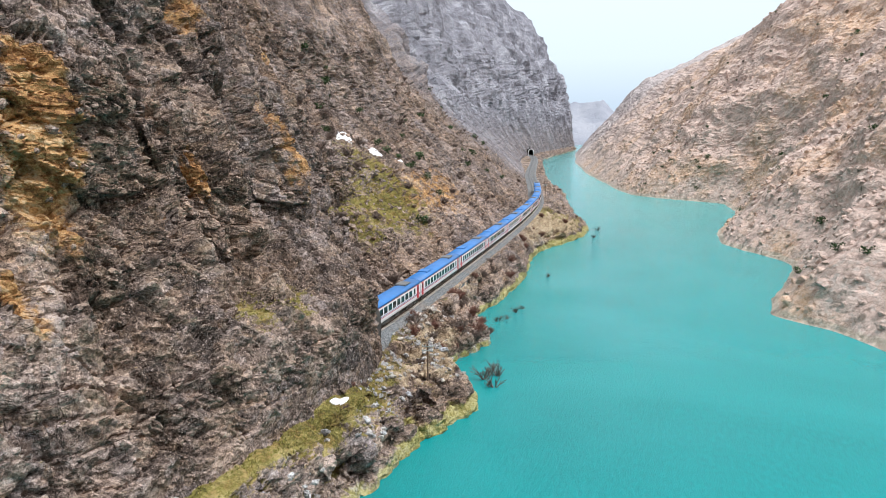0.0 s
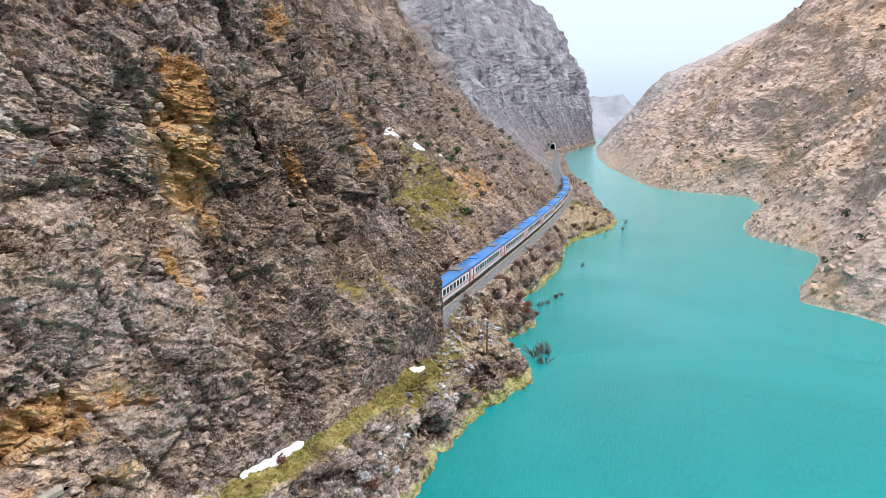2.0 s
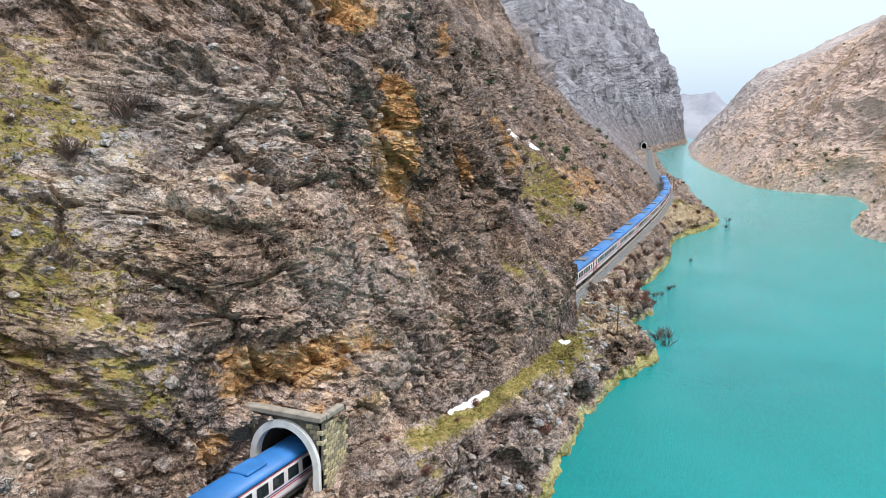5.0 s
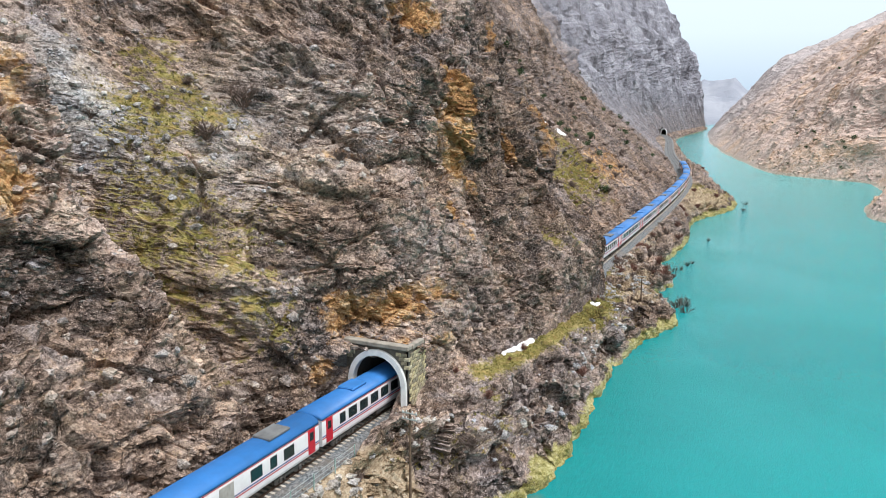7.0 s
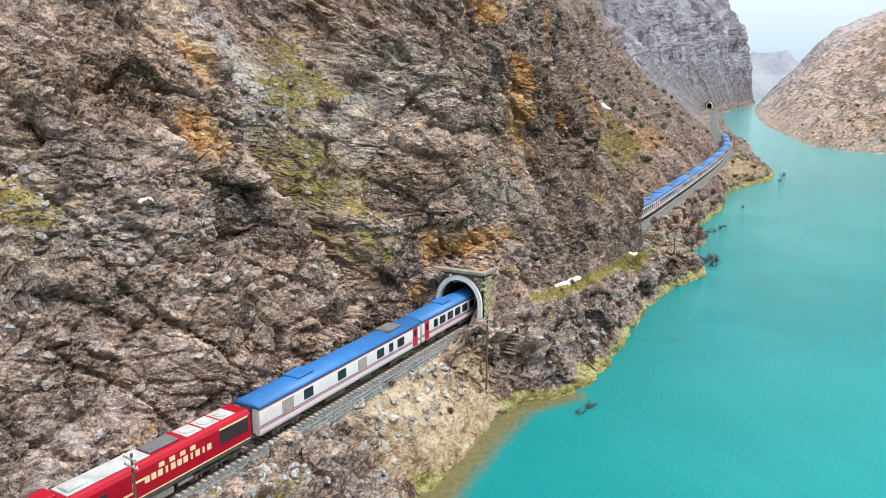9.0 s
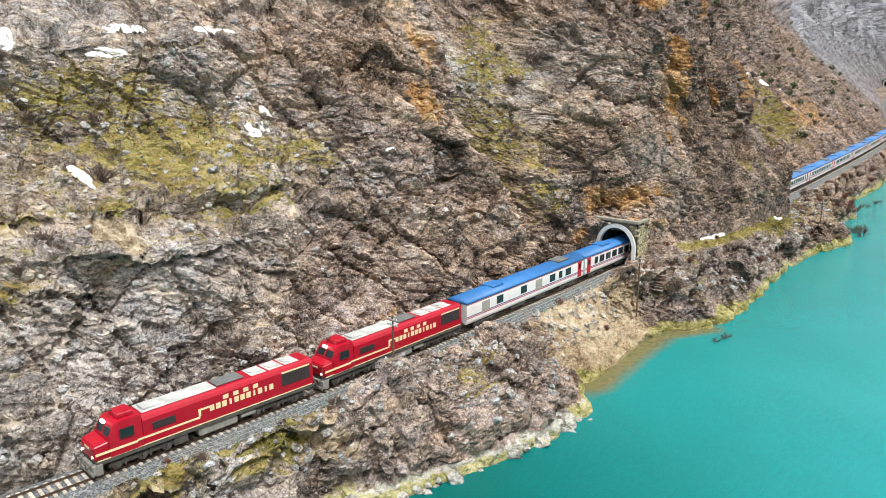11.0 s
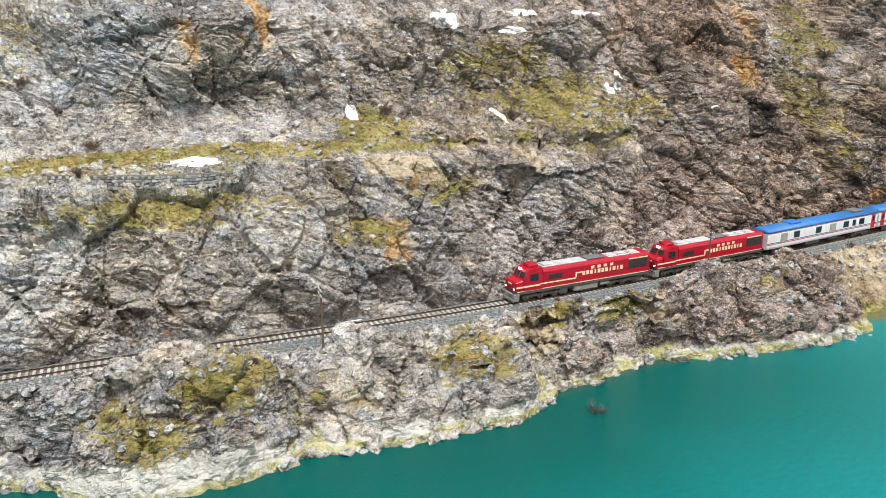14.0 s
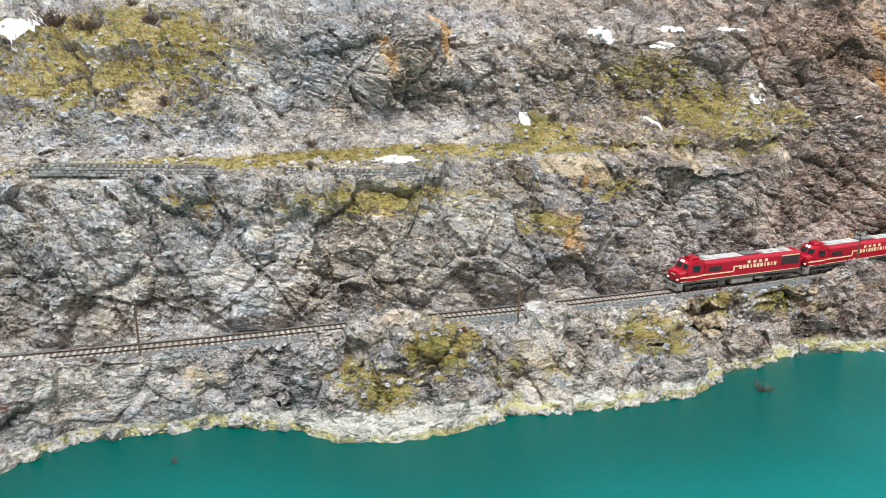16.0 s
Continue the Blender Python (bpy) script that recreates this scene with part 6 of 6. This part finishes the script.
def twig_bush(seed, stems, height, spread, depth=3, thick=0.035, droop=0.0):
    """Branching stems, each a thin three-sided bar, tapering to the tips."""
    rnd = random.Random(seed)
    verts, faces = [], []

    def bar(a, b, r0, r1):
        u = (b - a).normalized()
        side = u.orthogonal().normalized()
        up_ = u.cross(side)
        base = len(verts)
        for p, r in ((a, r0), (b, r1)):
            for k in range(3):
                t = k * 2.0944
                verts.append(p + (side * math.cos(t) + up_ * math.sin(t)) * r)
        for k in range(3):
            faces.append((base + k, base + (k + 1) % 3, base + 3 + (k + 1) % 3, base + 3 + k))

    def grow(p, d, length, r, level):
        q = p + d * length
        bar(p, q, r, r * 0.6)
        if level == 0:
            return
        for _ in range(rnd.choice((2, 3, 3))):
            e = (d + Vector((rnd.uniform(-1, 1), rnd.uniform(-1, 1), rnd.uniform(-0.5 - droop, 0.7))) * 0.62).normalized()
            grow(p + d * length * rnd.uniform(0.45, 1.0), e, length * rnd.uniform(0.5, 0.8), r * 0.6, level - 1)

    for _ in range(stems):
        d = Vector((rnd.uniform(-1, 1) * spread, rnd.uniform(-1, 1) * spread, 1)).normalized()
        grow(Vector((rnd.uniform(-.12, .12), rnd.uniform(-.12, .12), -0.15)), d, height * rnd.uniform(0.3, 0.5), thick, depth)
    me = bpy.data.meshes.new("branches")
    me.from_pydata([tuple(v) for v in verts], [], faces)
    return me


def shrub_kind(name, meshes, mat, label, category, group):
    for me in meshes:
        me.materials.append(mat)

    def place(at, size, turn, k):
        ob = new(name, meshes[k % len(meshes)])
        ob.matrix_basis = Matrix.Translation(at) @ Matrix.Rotation(turn, 4, "Z") @ Matrix.Diagonal((size, size, size * 0.85, 1))
        return tagged(ob, label, category, group)

    return place


bare = shrub_kind("bare_shrub", [twig_bush(k, 20, 1.0, 0.8, 4, 0.042) for k in range(4)], TWIG, "leafless brown shrub growing from the rock", "shrub", "bare shrubs on the slopes")
rusty = shrub_kind("bare_shrub", [twig_bush(20 + k, 20, 1.0, 0.7, 4, 0.042) for k in range(3)], TWIG_RED, "leafless reddish shrub at the river bank", "shrub", "reddish shrubs on the bank")
drowned = shrub_kind("drowned_shrub", [twig_bush(40 + k, 9, 1.5, 0.7, 2, 0.045) for k in range(3)], DEAD, "dead bare shrub standing out of the water", "shrub", "drowned shrubs in the river")


def leafy_clump(seed, leaves=130):
    """A low evergreen bush: many small leaf sprays round a short stem, with gaps and an uneven outline."""
    rnd = random.Random(seed)
    lobes = [(Vector((rnd.uniform(-.5, .5), rnd.uniform(-.5, .5), rnd.uniform(.25, .7))), rnd.uniform(.28, .5)) for _ in range(5)]
    verts, faces = [], []
    for _ in range(leaves):
        c, r = rnd.choice(lobes)
        d = Vector((rnd.gauss(0, 1), rnd.gauss(0, 1), rnd.gauss(0, 1))).normalized()
        p = c + d * r * rnd.uniform(.7, 1.05)
        side = d.orthogonal().normalized() * rnd.uniform(.06, .13)
        up_ = (d.cross(side).normalized() + d * 0.5) * rnd.uniform(.1, .2)
        k = len(verts)
        verts += [p - side, p + side, p + up_ + side * 0.3, p + up_ - side * 0.3]
        faces.append((k, k + 1, k + 2, k + 3))
    for k in range(3):
        a = k * 2.094
        base = len(verts)
        verts += [Vector((0.05 * math.cos(a), 0.05 * math.sin(a), -0.2)), Vector((0.05 * math.cos(a + 2), 0.05 * math.sin(a + 2), -0.2)), Vector((0.1 * math.cos(a), 0.1 * math.sin(a), 0.6))]
        faces.append((base, base + 1, base + 2))
    me = bpy.data.meshes.new("sprays")
    me.from_pydata([tuple(v) for v in verts], [], faces)
    return me


juniper = shrub_kind("juniper_bush", [leafy_clump(60 + k) for k in range(4)], LEAF, "small dark evergreen bush on the bare slope", "bush", "evergreen bushes on the slopes")


def pick(P, mask, count, seed):
    rs = np.random.RandomState(seed)
    ii = np.argwhere(mask)
    return [P[i, j] for i, j in ii[rs.choice(len(ii), min(count, len(ii)), replace=False)]]


rs = random.Random(5)
where = (px > -170) & (px < 110) & (pz > 9) & (pz < 48) & (slope_up > 0.35)
for k, p in enumerate(pick(CLIFF, where, 105, 2)):
    bare(Vector(p), rs.uniform(0.7, 1.9), rs.uniform(0, 6), k)
where = (px > 95) & (px < 420) & (pz > 8) & (pz < 70)
for k, p in enumerate(pick(CLIFF, where, 70, 3)):
    bare(Vector(p), rs.uniform(1.5, 3.5), rs.uniform(0, 6), k)
for k, (x, y, z, s) in enumerate(((-66, 20.5, 27, 2.6), (-74, 15, 23, 1.6), (-118, 25, 26, 1.6), (4, 22, 37, 3.6), (-2, 24, 34, 2.5), (-147, 58, 41, 4.5), (-143, 56, 41, 3.5), (-134, 52, 42, 2.6), (14, 9, 39, 2.0), (-20, 5.5, 9, 1.5))):
    col = CLIFF[np.clip(np.searchsorted(XS, x), 0, len(XS) - 1)]
    j = int((np.abs(col[:, 2] - z) + 0.35 * np.abs(col[:, 1] - y)).argmin())
    bare(Vector(col[j]), s, rs.uniform(0, 6), k)
where = (RIGHT[:, :, 0] > 130) & (RIGHT[:, :, 0] < 700) & (RIGHT[:, :, 2] > 4) & (RIGHT[:, :, 2] < 120)
for k, p in enumerate(pick(RIGHT, where, 90, 8)):
    juniper(Vector(p), rs.uniform(1.1, 2.6), rs.uniform(0, 6), k)
where = (px > 120) & (px < 420) & (pz > 14) & (pz < 110)
for k, p in enumerate(pick(CLIFF, where, 34, 9)):
    juniper(Vector(p), rs.uniform(1.2, 2.8), rs.uniform(0, 6), k)
where = (bxx > -160) & (bxx < 100) & (bzz > 2.2) & (up > 0.4)
for k, p in enumerate(pick(BANK, where, 46, 4)):
    (bare if k % 3 else rusty)(Vector(p), rs.uniform(0.5, 1.3), rs.uniform(0, 6), k)
where = (bxx > 82) & (bxx < 400) & (bzz > 1.0)
for k, p in enumerate(pick(BANK, where, 60, 6)):
    (rusty if k % 2 else bare)(Vector(p), rs.uniform(1.0, 2.6), rs.uniform(0, 6), k)
for x, y, z, s in ((2, -9.4, 3.5, 2.3), (4.5, -10.3, 5, 2.6), (5.5, -10.2, 5.5, 2.1), (26.6, -13.2, 3.2, 1.85)):
    bi = int(np.searchsorted(BX, x))
    bj = int(np.abs(BANK[bi, :, 1] - y).argmin())
    (rusty if s < 1.9 else bare)(Vector(BANK[bi, bj]), s, 1.0, 1)
for k, (x, y, s) in enumerate(((84, -16.5, 2.6), (86, -18, 2.2), (81, -18.6, 2.0), (88, -17, 1.8), (117, -11.5, 1.6), (119, -12.6, 1.3), (125, -13.2, 1.5), (128, -14.0, 1.2), (163, -14, 1.4), (-77.5, -11.6, 1.5), (-76.7, -12.1, 1.1), (-140, 0.9, 0.9), (1, -17.1, 1.3), (-1, -16.4, 1.1), (255, -18, 2.0), (235, -18.5, 1.8))):
    drowned(Vector((x, y, -0.1)), s, k * 1.3, k)

# ---- rubble and tufts, too many to count ----


def scatter(name, P, mask, count, lo, hi, seed, mat, label, category, flatten=0.7, sink=0.2, shade=None, **wear):
    """Small angular stones joined into one mesh."""
    r = np.random.RandomState(seed)
    base = bmesh.new()
    bmesh.ops.create_icosphere(base, subdivisions=1, radius=1.0)
    bv = np.array([v.co for v in base.verts])
    bf = np.array([[v.index for v in f.verts] for f in base.faces])
    base.free()
    ii = np.argwhere(mask)
    ii = ii[r.choice(len(ii), min(count, len(ii)), replace=False)]
    n = len(ii)
    size = np.exp(r.uniform(np.log(lo), np.log(hi), n))
    V = np.zeros((n, len(bv), 3))
    for k in range(n):
        shape = bv * (1 + r.uniform(-0.38, 0.38, (len(bv), 1))) * np.array((r.uniform(0.7, 1.4), r.uniform(0.7, 1.3), flatten))
        m = np.array(Euler((r.uniform(-.6, .6), r.uniform(-.6, .6), r.uniform(0, 6.3))).to_matrix())
        V[k] = shape @ m.T * size[k] + P[ii[k, 0], ii[k, 1]] + np.array((0, 0, size[k] * sink))
    F = (bf[None] + (np.arange(n) * len(bv))[:, None, None]).reshape(-1, 3)
    me = bpy.data.meshes.new(name)
    me.from_pydata(V.reshape(-1, 3).tolist(), [], F.tolist())
    for key, v in (("light", 0.9), ("moss", -0.3), ("ochre", 0.0), ("soil", 0.0), ("pale", 0.0), ("algae", -0.5), ("far_haze", 0.0), ("block", 0.6)):
        at = me.attributes.new(key, "FLOAT", "POINT")
        val = np.full(len(me.vertices), wear.get(key, v), dtype=np.float32)
        if key == "light" and shade is not None:
            val = np.repeat(shade[ii[:, 0], ii[:, 1]] + 0.35, len(bv)).astype(np.float32)
        at.data.foreach_set("value", val)
    me.materials.append(mat)
    return tagged(new(name, me), label, category, kind="stuff")


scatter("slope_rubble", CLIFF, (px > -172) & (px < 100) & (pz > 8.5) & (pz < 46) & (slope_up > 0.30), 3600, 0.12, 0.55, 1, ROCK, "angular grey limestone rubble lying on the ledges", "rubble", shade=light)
scatter("bank_rubble", BANK, (bxx > -165) & (bxx < 100) & ((bxx < 4) | (bxx > 70) | (bzz < 7)) & (bzz > 3.4) & (up > 0.3), 1800, 0.10, 0.55, 2, ROCK, "broken limestone blocks on the river bank", "rubble")
scatter("shore_boulders", BANK, (bxx > -165) & (bxx < 110) & (bzz > -0.5) & (bzz < 0.5) & ((bxx < -127) | ((bxx > -109) & (bxx < -30))), 200, 0.2, 1.1, 7, ROCK, "bleached boulders with green algae along the waterline", "boulders", 0.8, 0.1, light=0.9, pale=0.45, algae=0.42)
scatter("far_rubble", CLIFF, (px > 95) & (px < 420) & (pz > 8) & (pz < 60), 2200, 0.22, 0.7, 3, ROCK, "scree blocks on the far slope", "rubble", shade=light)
scatter("scree_blocks", RIGHT, (RIGHT[:, :, 0] > 100) & (RIGHT[:, :, 0] < 520) & (RIGHT[:, :, 2] > 2) & (RIGHT[:, :, 2] < 130), 4000, 0.35, 1.2, 4, PINK, "pale scree blocks on the opposite slope", "rubble")


def tufts(name, P, mask, count, seed, lo, hi, mat, label):
    """Tussocks of winter grass: fans of narrow blades, joined."""
    r = np.random.RandomState(seed)
    ii = np.argwhere(mask)
    ii = ii[r.choice(len(ii), min(count, len(ii)), replace=False)]
    verts, faces = [], []
    for i, j in ii:
        c = P[i, j]
        s = r.uniform(lo, hi)
        for _b in range(9):
            a, lean_ = r.uniform(0, 6.28), r.uniform(0.2, 1.0)
            d = np.array((math.cos(a), math.sin(a), 0))
            side = np.array((-d[1], d[0], 0)) * s * 0.13
            tip = c + d * s * lean_ + np.array((0, 0, s * (1.1 - 0.6 * lean_)))
            foot = c + d * s * 0.12 - np.array((0, 0, 0.05))
            k = len(verts)
            verts += [tuple(foot - side), tuple(foot + side), tuple(tip)]
            faces.append((k, k + 1, k + 2))
    me = bpy.data.meshes.new(name)
    me.from_pydata(verts, [], faces)
    me.materials.append(mat)
    return tagged(new(name, me), label, "grass", kind="stuff")


def grass_material():
    n = Nodes("winter_grass")
    col = n.ramp(n.island(), [(0.0, (0.08, 0.085, 0.015)), (0.5, (0.23, 0.21, 0.035)), (0.8, (0.36, 0.29, 0.09)), (1.0, (0.46, 0.38, 0.20))])
    n.done(col, 0.9)
    return n.mat


GRASS_MAT = grass_material()
tufts("cliff_grass", CLIFF, (px > -172) & (px < 120) & (moss > 0.42) & (pz < 48), 9000, 1, 0.12, 0.34, GRASS_MAT, "yellow-green winter grass tussocks on the ledges")
tufts("bank_grass", BANK, (bxx > -165) & (bxx < 130) & (b_moss > 0.40), 3500, 2, 0.12, 0.32, GRASS_MAT, "yellow-green winter grass on the bank")

# ---- dry stone retaining walls under the old trail ----
WALL_STONE = Nodes("wall_stone")
WALL_STONE = WALL_STONE.done(WALL_STONE.mix(WALL_STONE.ramp(WALL_STONE.noise(5, 5), [(0.4, 0.0), (0.8, 0.6)]), WALL_STONE.ramp(WALL_STONE.random(), [(0, (0.16, 0.155, 0.15)), (0.6, (0.30, 0.29, 0.28)), (1, (0.46, 0.45, 0.43))]), (0.08, 0.075, 0.07)), 0.92)
block_me = []
for k in range(5):
    bm = box((random.uniform(0.5, 0.75), 0.5, 0.32), (0, 0, 0), 0.06)
    for v in bm.verts:
        v.co += Vector((random.uniform(-.05, .05), random.uniform(-.05, .05), random.uniform(-.04, .04)))
    me = bpy.data.meshes.new("stone")
    bm.to_mesh(me)
    bm.free()
    me.materials.append(WALL_STONE)
    block_me.append(me)
for a, b, tall in ((-150, -131, 4), (-123, -106, 4)):
    wall = thing("retaining_wall", pose(0, 0, 0), "dry stone retaining wall under the old trail", "wall")
    core = []
    x = float(a)
    while x < b:
        i = int(np.searchsorted(XS, x))
        top = 24.6 + float(trail_dip[i])
        face = CLIFF[i - 22:i + 23].reshape(-1, 3)
        face = face[(face[:, 2] > top - 1.4) & (face[:, 2] < top - 0.3)]
        slope = np.polyfit(face[:, 0], face[:, 1], 1)
        base_y = float(np.polyval(slope, x)) - 0.75
        core.append(box((0.66, 0.9, tall * 0.34), (x, base_y + 0.45, top - tall * 0.17), 0.02))
        for rrow in range(tall):
            ob = new("stone", block_me[(int(x * 7) + rrow) % 5])
            ob.matrix_basis = pose(x + (0.3 if rrow % 2 else 0), base_y + 0.05 * rrow, top - 0.2 - 0.34 * (tall - 1 - rrow), random.uniform(-4, 4), random.uniform(-4, 4), math.degrees(math.atan(float(slope[0]))))
            ob.parent = wall
        x += 0.62
    part("core", join(*core), MORTAR, wall, "earth fill behind the stones")
